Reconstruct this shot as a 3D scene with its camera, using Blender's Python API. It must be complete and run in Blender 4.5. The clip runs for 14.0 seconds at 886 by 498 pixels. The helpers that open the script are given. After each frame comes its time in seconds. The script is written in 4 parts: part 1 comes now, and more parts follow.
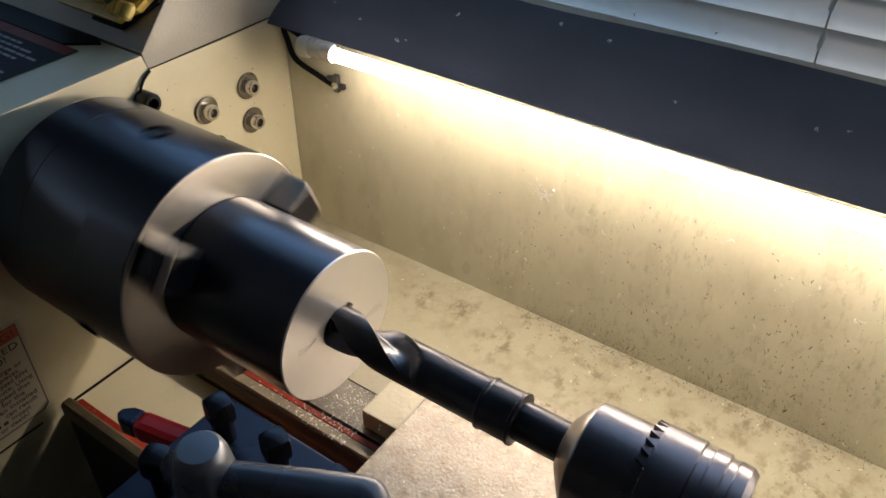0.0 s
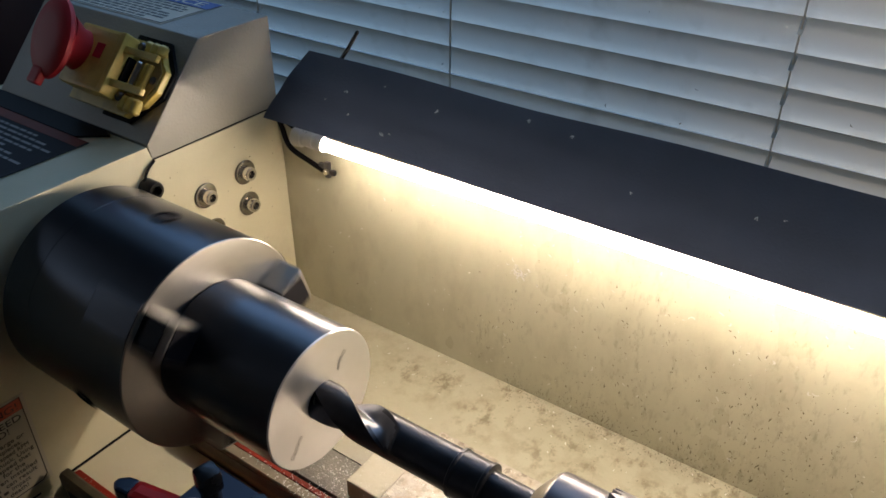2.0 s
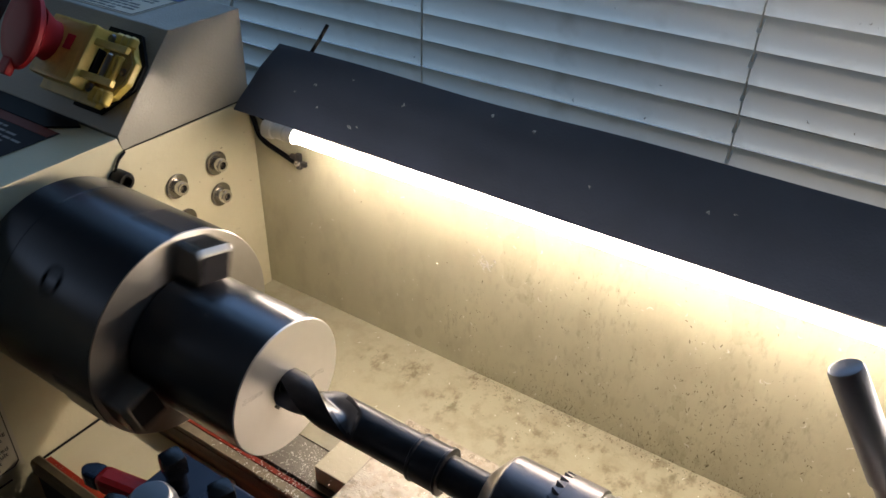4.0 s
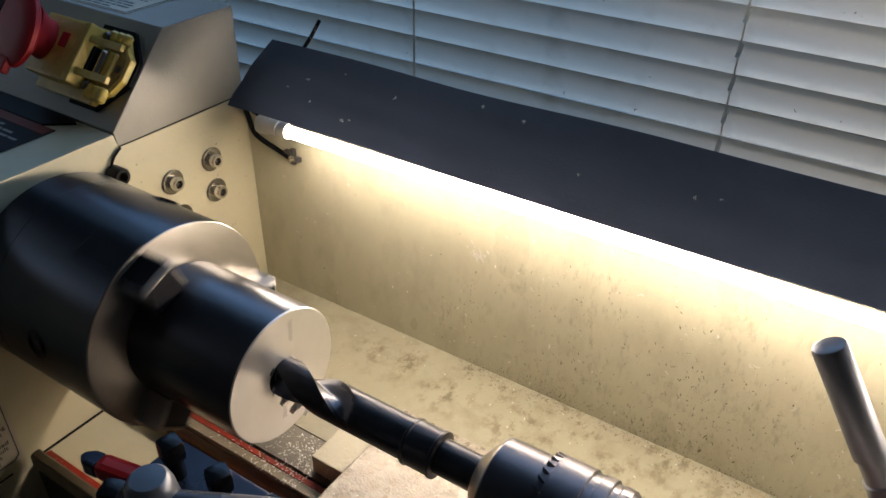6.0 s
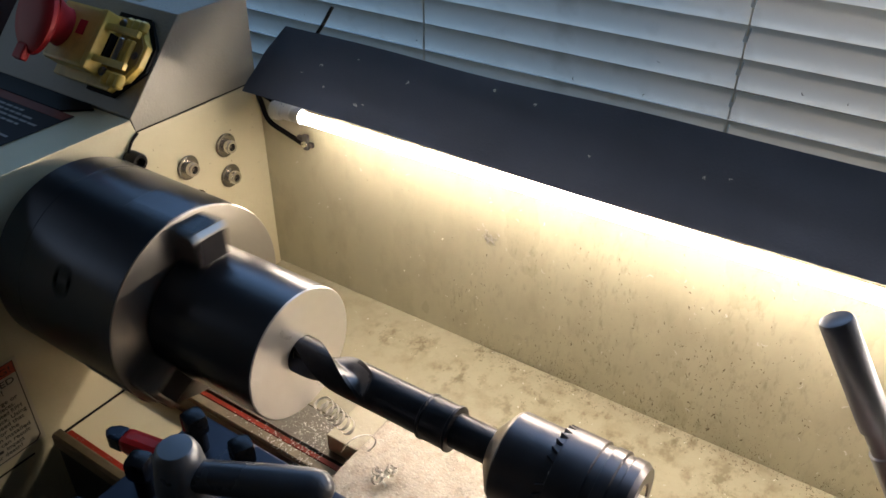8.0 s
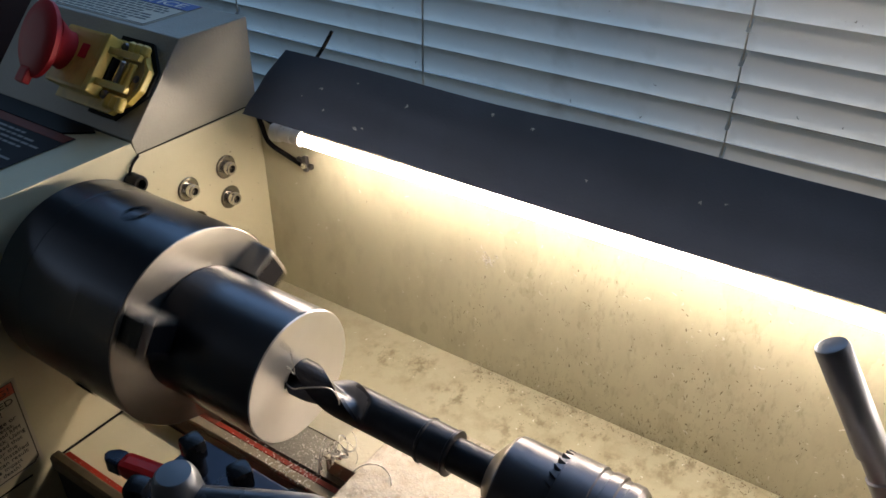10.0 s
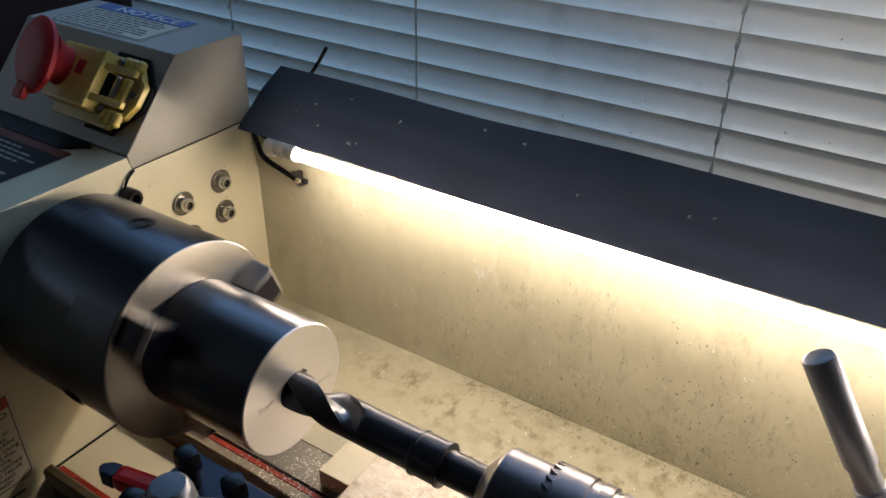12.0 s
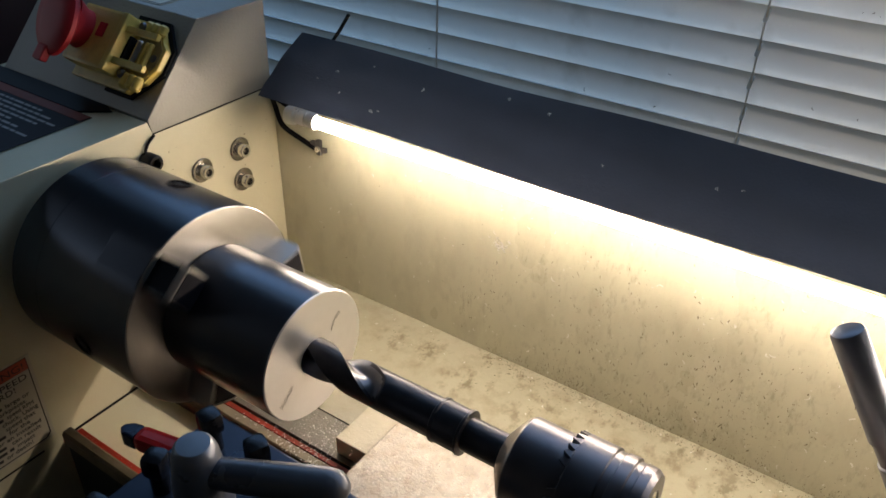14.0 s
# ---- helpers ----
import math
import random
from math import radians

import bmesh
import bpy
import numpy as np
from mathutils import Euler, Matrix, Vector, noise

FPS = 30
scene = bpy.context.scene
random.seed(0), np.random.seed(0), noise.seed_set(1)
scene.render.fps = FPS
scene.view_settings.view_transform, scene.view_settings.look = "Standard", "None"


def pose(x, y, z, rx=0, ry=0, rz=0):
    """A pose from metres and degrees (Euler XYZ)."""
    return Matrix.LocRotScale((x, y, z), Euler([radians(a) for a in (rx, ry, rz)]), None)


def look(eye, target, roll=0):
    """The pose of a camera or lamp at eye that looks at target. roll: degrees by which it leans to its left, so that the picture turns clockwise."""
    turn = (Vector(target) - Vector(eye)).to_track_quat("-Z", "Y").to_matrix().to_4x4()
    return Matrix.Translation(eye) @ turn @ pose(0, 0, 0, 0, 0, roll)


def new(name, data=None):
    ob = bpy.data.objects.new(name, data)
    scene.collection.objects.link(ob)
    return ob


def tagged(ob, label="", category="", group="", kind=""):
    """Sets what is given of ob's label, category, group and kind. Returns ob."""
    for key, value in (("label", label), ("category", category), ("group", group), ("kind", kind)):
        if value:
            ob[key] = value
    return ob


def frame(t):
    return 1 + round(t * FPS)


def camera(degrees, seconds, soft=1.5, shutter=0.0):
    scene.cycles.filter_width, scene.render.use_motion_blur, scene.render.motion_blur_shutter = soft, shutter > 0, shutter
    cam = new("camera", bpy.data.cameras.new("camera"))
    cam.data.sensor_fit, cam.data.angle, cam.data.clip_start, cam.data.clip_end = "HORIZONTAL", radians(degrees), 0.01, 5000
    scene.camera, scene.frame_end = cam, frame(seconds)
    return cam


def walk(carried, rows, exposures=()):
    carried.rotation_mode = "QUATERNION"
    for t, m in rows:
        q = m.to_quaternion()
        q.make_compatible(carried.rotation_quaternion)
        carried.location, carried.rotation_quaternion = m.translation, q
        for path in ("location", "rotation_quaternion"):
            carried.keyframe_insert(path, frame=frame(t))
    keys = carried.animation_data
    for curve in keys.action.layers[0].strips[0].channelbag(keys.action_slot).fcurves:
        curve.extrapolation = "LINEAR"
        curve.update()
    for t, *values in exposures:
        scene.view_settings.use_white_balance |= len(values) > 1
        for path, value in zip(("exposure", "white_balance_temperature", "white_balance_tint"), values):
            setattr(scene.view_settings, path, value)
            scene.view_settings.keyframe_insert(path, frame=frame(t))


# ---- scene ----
# spindle axis = the X axis, pointing to the tailstock; y to the window; metres
cam = camera(58.88, 14.0, soft=1.6, shutter=0.17)
ROWS = [
    (0.0, 0.2197, -0.1599, 0.2077, 34.244, -37.616, 0.573),
    (0.5, 0.2367, -0.1709, 0.2132, 35.033, -36.770, 0.023),
    (1.0, 0.2363, -0.1738, 0.2274, 35.139, -34.805, -0.169),
    (1.5, 0.2372, -0.1701, 0.2280, 34.719, -33.407, 0.192),
    (2.0, 0.2383, -0.1694, 0.2270, 34.376, -32.609, 0.440),
    (2.5, 0.2401, -0.1707, 0.2263, 34.173, -33.035, 0.368),
    (3.0, 0.2427, -0.1774, 0.2272, 33.854, -33.831, 0.717),
    (3.5, 0.2462, -0.1781, 0.2278, 33.401, -33.719, 1.135),
    (4.0, 0.2487, -0.1706, 0.2321, 32.820, -33.298, 1.513),
    (6.5, 0.2574, -0.1785, 0.2301, 32.726, -33.238, 0.791),
    (7.0, 0.2592, -0.1821, 0.2323, 32.755, -33.677, 0.716),
    (7.5, 0.2573, -0.1826, 0.2293, 32.918, -33.901, 0.651),
    (8.0, 0.2567, -0.1843, 0.2297, 33.130, -33.755, 0.457),
    (10.5, 0.2569, -0.1840, 0.2345, 32.992, -32.381, 0.655),
    (11.0, 0.2577, -0.1855, 0.2343, 32.928, -32.121, 0.775),
    (11.5, 0.2590, -0.1887, 0.2347, 32.759, -31.778, 0.836),
    (12.0, 0.2590, -0.1866, 0.2360, 32.543, -31.623, 0.802),
    (12.5, 0.2521, -0.1858, 0.2318, 32.938, -31.856, 0.941),
    (13.0, 0.2570, -0.1872, 0.2334, 33.059, -32.206, 1.184),
    (13.5, 0.2565, -0.1871, 0.2335, 33.024, -32.583, 1.301),
    (14.0, 0.2542, -0.1907, 0.2303, 33.230, -33.085, 1.468),
]
walk(cam, [(t, pose(x, y, z, 90 + pitch, 0, yaw) @ pose(0, 0, 0, 0, 0, roll)) for t, x, y, z, yaw, pitch, roll in ROWS])

# ---------- light ----------
world = bpy.data.worlds.new("world")
scene.world = world
world.use_nodes = True
wn = world.node_tree.nodes
sky = wn.new("ShaderNodeTexSky")
sky.sky_type, sky.sun_disc = "NISHITA", False
sky.sun_elevation, sky.sun_rotation = radians(14), radians(342)
world.node_tree.links.new(sky.outputs[0], wn["Background"].inputs[0])
wn["Background"].inputs[1].default_value = 0.10
scene.view_settings.exposure = 0.0


def area(name, m, sx, sy, watts, colour):
    d = bpy.data.lights.new(name, "AREA")
    d.shape, d.size, d.size_y, d.energy, d.color = "RECTANGLE", sx, sy, watts, colour
    ob = new(name, d)
    ob.matrix_world = m
    return ob


WINDOW_WATTS, ROOM_WATTS, TUBE = 10.0, 1.8, 78.0
area("window_daylight", look((0.05, 0.54, 0.45), (0.05, 0, 0.45)), 1.98, 0.95, WINDOW_WATTS, (0.31, 0.57, 1.0))
# added fill from the unseen west side, for bluish light on the metal
area("added_side_light", look((-1.74, -0.7, 0.5), (0, -0.7, 0.5)), 1.2, 1.0, ROOM_WATTS, (0.7, 0.82, 1.0))

# low hazy sun added behind the blind to warm its right part
sun = new("sun", bpy.data.lights.new("sun", "SUN"))
sun.data.energy, sun.data.angle, sun.data.color = 2.4, radians(11), (1.0, 0.74, 0.48)
sun.matrix_world = look((-0.33, 1.0, 0.26), (0, 0, 0))

# ---------- materials ----------
def mat(name, colour, rough=0.5, metal=0.0, grain=0.0, grain_scale=60.0, stain=None, stain_scale=8.0, stain_amount=0.5,
        bump=0.0, bump_scale=400.0, stretch=(1, 1, 1), rough_var=0.0, coat=0.0, emission=None, power=0.0):
    m = bpy.data.materials.new(name)
    m.use_nodes = True
    nt, b = m.node_tree, m.node_tree.nodes["Principled BSDF"]
    n, lk = nt.nodes.new, nt.links.new
    b.inputs["Roughness"].default_value, b.inputs["Metallic"].default_value = rough, metal
    b.inputs["Base Color"].default_value = (*colour, 1)
    b.inputs["Coat Weight"].default_value = coat
    tc = n("ShaderNodeTexCoord")
    mp = n("ShaderNodeMapping")
    mp.inputs["Scale"].default_value = stretch
    lk(tc.outputs["Object"], mp.inputs[0])
    out = None
    if grain or stain:
        g = n("ShaderNodeTexNoise")
        g.inputs["Scale"].default_value, g.inputs["Detail"].default_value = grain_scale, 6
        lk(mp.outputs[0], g.inputs["Vector"])
        mix = n("ShaderNodeMix")
        mix.data_type = "RGBA"
        mix.inputs["A"].default_value = (*[c * (1 - grain) for c in colour], 1)
        mix.inputs["B"].default_value = (*[min(1, c * (1 + grain)) for c in colour], 1)
        lk(g.outputs["Fac"], mix.inputs["Factor"])
        out = mix.outputs["Result"]
        if stain:
            s = n("ShaderNodeTexNoise")
            s.inputs["Scale"].default_value, s.inputs["Detail"].default_value, s.inputs["Roughness"].default_value = stain_scale, 8, 0.65
            lk(mp.outputs[0], s.inputs["Vector"])
            r = n("ShaderNodeValToRGB")
            r.color_ramp.elements[0].position, r.color_ramp.elements[1].position = 0.48, 0.72
            r.color_ramp.elements[1].color = (stain_amount, stain_amount, stain_amount, 1)
            lk(s.outputs["Fac"], r.inputs[0])
            mx = n("ShaderNodeMix")
            mx.data_type = "RGBA"
            mx.inputs["B"].default_value = (*stain, 1)
            lk(out, mx.inputs["A"])
            lk(r.outputs[0], mx.inputs["Factor"])
            out = mx.outputs["Result"]
        lk(out, b.inputs["Base Color"])
    if rough_var:
        rn = n("ShaderNodeTexNoise")
        rn.inputs["Scale"].default_value, rn.inputs["Detail"].default_value = grain_scale * 0.5, 5
        lk(mp.outputs[0], rn.inputs["Vector"])
        mr = n("ShaderNodeMapRange")
        mr.inputs["To Min"].default_value, mr.inputs["To Max"].default_value = max(0.03, rough - rough_var), min(1, rough + rough_var)
        mr.inputs["From Min"].default_value, mr.inputs["From Max"].default_value = 0.3, 0.7
        lk(rn.outputs["Fac"], mr.inputs["Value"])
        lk(mr.outputs[0], b.inputs["Roughness"])
    if bump:
        bn = n("ShaderNodeTexNoise")
        bn.inputs["Scale"].default_value, bn.inputs["Detail"].default_value = bump_scale, 4
        lk(mp.outputs[0], bn.inputs["Vector"])
        bp = n("ShaderNodeBump")
        bp.inputs["Strength"].default_value, bp.inputs["Distance"].default_value = bump, 0.001
        lk(bn.outputs["Fac"], bp.inputs["Height"])
        lk(bp.outputs[0], b.inputs["Normal"])
    if emission:
        b.inputs["Emission Color"].default_value, b.inputs["Emission Strength"].default_value = (*emission, 1), power
    return m


CREAM = mat("cream_paint", (0.61, 0.565, 0.40), 0.38, grain=0.06, grain_scale=25, stain=(0.42, 0.36, 0.2), stain_scale=14, stain_amount=0.35, bump=0.12, bump_scale=500, rough_var=0.1)
CREAM_OILY = mat("oily_cream_paint", (0.33, 0.305, 0.22), 0.40, grain=0.12, grain_scale=40, stain=(0.18, 0.155, 0.09), stain_scale=70, stain_amount=0.5, bump=0.15, bump_scale=260, rough_var=0.14)
COVER = mat("grey_cover_paint", (0.30, 0.285, 0.245), 0.42, grain=0.06, grain_scale=40, stain=(0.2, 0.185, 0.13), stain_scale=16, stain_amount=0.35, bump=0.3, bump_scale=700, rough_var=0.08)
BLACK_STEEL = mat("blackened_steel", (0.035, 0.036, 0.04), 0.24, 0.85, grain=0.3, grain_scale=120, rough_var=0.06)
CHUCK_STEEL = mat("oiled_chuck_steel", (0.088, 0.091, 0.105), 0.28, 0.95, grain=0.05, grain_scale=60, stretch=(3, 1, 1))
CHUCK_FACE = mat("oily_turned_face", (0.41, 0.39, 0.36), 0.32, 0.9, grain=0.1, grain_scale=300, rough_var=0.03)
GROUND_STEEL = mat("ground_steel", (0.62, 0.60, 0.57), 0.36, 0.9, grain=0.08, grain_scale=300, rough_var=0.08)
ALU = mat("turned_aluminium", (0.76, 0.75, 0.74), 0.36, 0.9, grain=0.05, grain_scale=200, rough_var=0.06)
# same aluminium, coloured far darker to put the side's shade into it
ALU_SIDE = mat("shaded_aluminium", (0.13, 0.13, 0.145), 0.28, 0.95, grain=0.04, grain_scale=90, stretch=(1, 6, 6))
DRILL = mat("black_oxide_drill", (0.055, 0.054, 0.060), 0.36, 0.75, grain=0.3, grain_scale=150, rough_var=0.08)
FLUTE = mat("polished_flute", (0.15, 0.15, 0.165), 0.34, 0.95, grain=0.2, grain_scale=200)
GUNMETAL = mat("polished_gunmetal", (0.155, 0.148, 0.162), 0.36, 1.0, grain=0.12, grain_scale=120, rough_var=0.05)
NOSE_STEEL = mat("satin_nose_steel", (0.42, 0.38, 0.34), 0.36, 1.0, grain=0.1, grain_scale=300)
BRIGHT = mat("bright_zinc", (0.72, 0.69, 0.64), 0.2, 0.95, grain=0.1, grain_scale=300)
DARK_SCREW = mat("black_screw", (0.02, 0.02, 0.022), 0.35, 0.6)
WAY = mat("oily_bed_way", (0.15, 0.135, 0.11), 0.4, 0.6, grain=0.3, grain_scale=120, stain=(0.05, 0.042, 0.034), stain_scale=60, stain_amount=0.7, bump=0.3, bump_scale=900)
WAY_EDGE = mat("worn_way_edge", (0.20, 0.165, 0.11), 0.5, 0.1, grain=0.3, grain_scale=150)
BED_BLACK = mat("black_bed_paint", (0.018, 0.017, 0.016), 0.55, grain=0.2, grain_scale=60)
BED_DARK = mat("bed_side_paint", (0.10, 0.095, 0.085), 0.6, grain=0.2, grain_scale=60)
RED = mat("red_paint", (0.52, 0.028, 0.015), 0.35, grain=0.15, grain_scale=200)
TOOL_RED = mat("glossy_tool_red", (0.60, 0.016, 0.014), 0.3, grain=0.15, grain_scale=200)
RED_DULL = mat("oily_red_paint", (0.27, 0.03, 0.015), 0.45, grain=0.35, grain_scale=250, stain=(0.08, 0.035, 0.02), stain_scale=90, stain_amount=0.75)
# dark steel; its blue tint is window light put into the colour
TOOLPOST = mat("blue_lit_toolpost", (0.045, 0.055, 0.08), 0.32, 0.7, grain=0.2, grain_scale=120, rough_var=0.08)
SADDLE = mat("saddle_plate", (0.33, 0.29, 0.235), 0.32, 0.15, grain=0.5, grain_scale=420, stain=(0.12, 0.075, 0.035), stain_scale=130, stain_amount=0.8, bump=0.2, bump_scale=800, rough_var=0.12)
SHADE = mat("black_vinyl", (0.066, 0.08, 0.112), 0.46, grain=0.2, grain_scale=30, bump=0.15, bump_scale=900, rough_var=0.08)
TUBE_M = mat("lamp_tube", (1, 1, 1), 0.4, emission=(1.0, 0.84, 0.69), power=TUBE)
YELLOW = mat("yellow_plastic", (0.72, 0.54, 0.14), 0.4, grain=0.08, grain_scale=60, stain=(0.2, 0.13, 0.03), stain_scale=60, stain_amount=0.5)
REDP = mat("red_plastic", (0.42, 0.012, 0.02), 0.55, grain=0.1, grain_scale=40)
RUBBER = mat("black_rubber", (0.007, 0.007, 0.008), 0.8)
PAPER = mat("white_label", (0.56, 0.515, 0.42), 0.5, grain=0.06, grain_scale=80)
INK = mat("black_ink", (0.05, 0.046, 0.044), 0.5)
INK_RED = mat("red_ink", (0.45, 0.07, 0.03), 0.5, grain=0.15, grain_scale=90)
STRIP = mat("dull_orange_ink", (0.17, 0.032, 0.016), 0.6, grain=0.25, grain_scale=90)
INK_BLUE = mat("blue_ink", (0.03, 0.09, 0.36), 0.5)
WHITE = mat("white_plastic", (0.75, 0.72, 0.66), 0.4)
PLASTER = mat("room_plaster", (0.30, 0.295, 0.29), 0.8, grain=0.05, grain_scale=5)
CONCRETE = mat("concrete_floor", (0.25, 0.25, 0.25), 0.8, grain=0.2, grain_scale=6)
BENCH = mat("bench_top", (0.30, 0.22, 0.14), 0.6, grain=0.3, grain_scale=12, stretch=(1, 8, 8))
WALL = mat("splash_panel_paint", (0.55, 0.52, 0.38), 0.36, grain=0.09, grain_scale=50, stain=(0.26, 0.225, 0.14), stain_scale=42, stain_amount=0.34, bump=0.14, bump_scale=300, rough_var=0.12, stretch=(1, 1, 0.55))
DARK_LABEL = mat("dark_label", (0.028, 0.028, 0.032), 0.65, grain=0.1, grain_scale=60)
PALE_INK = mat("pale_ink", (0.28, 0.28, 0.28), 0.6)
HUB = mat("grey_hub_steel", (0.19, 0.20, 0.225), 0.34, 0.6, grain=0.12, grain_scale=150, rough_var=0.1)
HANDLE = mat("worn_black_handle", (0.10, 0.105, 0.12), 0.34, 0.4, grain=0.25, grain_scale=60, rough_var=0.1)
MAROON = mat("dark_maroon_enamel", (0.035, 0.010, 0.012), 0.4, grain=0.2, grain_scale=30, rough_var=0.1)
WASHER = mat("dull_zinc", (0.30, 0.28, 0.25), 0.22, 0.95, grain=0.15, grain_scale=300)
# pale blue stands for window light showing at the cord holes
CORD = mat("backlit_cord", (0.86, 0.93, 0.97), 0.35)
RECESS = mat("brown_recess", (0.30, 0.215, 0.08), 0.5, grain=0.3, grain_scale=120)
LEVER = mat("grey_steel_lever", (0.20, 0.21, 0.245), 0.42, 0.55, grain=0.12, grain_scale=120, rough_var=0.06)
# dark jaws coloured paler, for the lamp light that strikes their sides
JAW_LIT = mat("lamp_lit_jaw_steel", (0.42, 0.40, 0.375), 0.36, 1.0, grain=0.15, grain_scale=150, rough_var=0.05)
GLOSS_BLACK = mat("black_panel", (0.010, 0.009, 0.010), 0.5, grain=0.2, grain_scale=40)
GRIME = mat("oily_grime", (0.15, 0.125, 0.075), 0.6, grain=0.3, grain_scale=300)
JAW_DARK = mat("dark_jaw_front", (0.014, 0.013, 0.016), 0.6, 0.0, grain=0.3, grain_scale=200)
WING = mat("stained_wing_paint", (0.44, 0.40, 0.285), 0.4, grain=0.12, grain_scale=60, stain=(0.24, 0.19, 0.10), stain_scale=60, stain_amount=0.5, bump=0.15, bump_scale=400)
CHIP = mat("aluminium_chip", (0.72, 0.70, 0.65), 0.34, 0.6)

for dull in (RUBBER, GLOSS_BLACK, DARK_LABEL, JAW_DARK):
    dull.node_tree.nodes["Principled BSDF"].inputs["Specular IOR Level"].default_value = 0.15


def grimy(m, blobs, stretch, scale, lo, hi, colour, most):
    """Add patches of oily grime to a paint: (x, y, z, radius) places, broken up by a streaky noise."""
    nt = m.node_tree
    n, lk = nt.nodes.new, nt.links.new
    base = nt.nodes["Principled BSDF"].inputs["Base Color"]
    tc, total = n("ShaderNodeTexCoord"), None
    for x, y, z, r in blobs:
        d, f = n("ShaderNodeVectorMath"), n("ShaderNodeMapRange")
        d.operation, f.interpolation_type = "DISTANCE", "SMOOTHSTEP"
        d.inputs[1].default_value = (x, y, z)
        f.inputs["From Min"].default_value, f.inputs["From Max"].default_value = r, 0.0
        lk(tc.outputs["Object"], d.inputs[0])
        lk(d.outputs["Value"], f.inputs["Value"])
        if total is None:
            total = f.outputs[0]
        else:
            a = n("ShaderNodeMath")
            a.operation = "MAXIMUM"
            lk(total, a.inputs[0])
            lk(f.outputs[0], a.inputs[1])
            total = a.outputs[0]
    mp, no, rp, mu, mx = n("ShaderNodeMapping"), n("ShaderNodeTexNoise"), n("ShaderNodeMapRange"), n("ShaderNodeMath"), n("ShaderNodeMix")
    mp.inputs["Scale"].default_value = stretch
    no.inputs["Scale"].default_value, no.inputs["Detail"].default_value, no.inputs["Roughness"].default_value = scale, 7, 0.62
    rp.inputs["From Min"].default_value, rp.inputs["From Max"].default_value, rp.inputs["To Max"].default_value = lo, hi, most
    mu.operation, mx.data_type = "MULTIPLY", "RGBA"
    mx.inputs["B"].default_value = (*colour, 1)
    lk(tc.outputs["Object"], mp.inputs[0])
    lk(mp.outputs[0], no.inputs["Vector"])
    lk(no.outputs["Fac"], rp.inputs["Value"])
    lk(rp.outputs[0], mu.inputs[0])
    lk(total, mu.inputs[1])
    lk(base.links[0].from_socket, mx.inputs["A"])
    lk(mu.outputs[0], mx.inputs["Factor"])
    lk(mx.outputs["Result"], base)


WY, TZ = 0.1415, -0.0915
grimy(WALL, [(0.072, WY, -0.044, 0.03), (0.055, WY, -0.062, 0.03), (0.100, WY, -0.019, 0.035), (0.136, WY, -0.067, 0.055), (0.185, WY, -0.085, 0.06), (0.214, WY, -0.064, 0.055), (0.150, WY, -0.030, 0.05),
             (0.145, WY, 0.0, 0.04), (0.240, WY, -0.045, 0.06), (0.300, WY, -0.070, 0.08), (0.230, WY, -0.010, 0.06), (0.10, WY, -0.090, 0.045)], (1, 1, 0.38), 330, 0.53, 0.70, (0.17, 0.145, 0.08), 0.42)
grimy(CREAM_OILY, [(0.078, 0.137, TZ, 0.022), (0.10, 0.132, TZ, 0.028), (0.041, 0.120, TZ, 0.026), (0.018, 0.117, TZ, 0.022), (0.150, 0.130, TZ, 0.045), (0.075, 0.110, TZ, 0.03), (0.125, 0.110, TZ, 0.04), (0.18, 0.102, TZ, 0.045),
                   (0.235, 0.11, TZ, 0.05), (0.2, 0.137, TZ, 0.04)], (1, 0.75, 1), 150, 0.50, 0.64, (0.12, 0.10, 0.055), 0.8)


def slat_material():
    m = bpy.data.materials.new("blind_vinyl")
    m.use_nodes = True
    nt, b = m.node_tree, m.node_tree.nodes["Principled BSDF"]
    n, lk = nt.nodes.new, nt.links.new
    b.inputs["Base Color"].default_value, b.inputs["Roughness"].default_value = (0.70, 0.69, 0.63, 1), 0.45
    tr = n("ShaderNodeBsdfTranslucent")
    tr.inputs["Color"].default_value = (0.62, 0.62, 0.58, 1)
    mix = n("ShaderNodeMixShader")
    mix.inputs[0].default_value = 0.21
    lk(b.outputs[0], mix.inputs[1])
    lk(tr.outputs[0], mix.inputs[2])
    lk(mix.outputs[0], nt.nodes["Material Output"].inputs[0])
    tc, no, rp, mx = n("ShaderNodeTexCoord"), n("ShaderNodeTexNoise"), n("ShaderNodeValToRGB"), n("ShaderNodeMix")
    no.inputs["Scale"].default_value, no.inputs["Detail"].default_value = 35, 6
    rp.color_ramp.elements[0].position, rp.color_ramp.elements[1].position = 0.55, 0.8
    mx.data_type = "RGBA"
    mx.inputs["A"].default_value, mx.inputs["B"].default_value = (0.70, 0.69, 0.63, 1), (0.48, 0.45, 0.36, 1)
    lk(tc.outputs["Object"], no.inputs["Vector"])
    lk(no.outputs["Fac"], rp.inputs[0])
    lk(rp.outputs[0], mx.inputs["Factor"])
    lk(mx.outputs["Result"], b.inputs["Base Color"])
    return m


SLAT = slat_material()


# ---------- mesh helpers ----------
def part(name, bm, material, parent=None, label="", smooth=None):
    bmesh.ops.recalc_face_normals(bm, faces=bm.faces)
    me = bpy.data.meshes.new(name)
    if smooth is not None:
        for f in bm.faces:
            f.smooth = True
        for e in bm.edges:
            if len(e.link_faces) == 2 and e.calc_face_angle(0) > radians(smooth):
                e.smooth = False
    bm.to_mesh(me)
    bm.free()
    me.materials.append(material)
    ob = new(name, me)
    if parent:
        ob.parent = parent
    if label:
        ob["label"] = label
    return ob


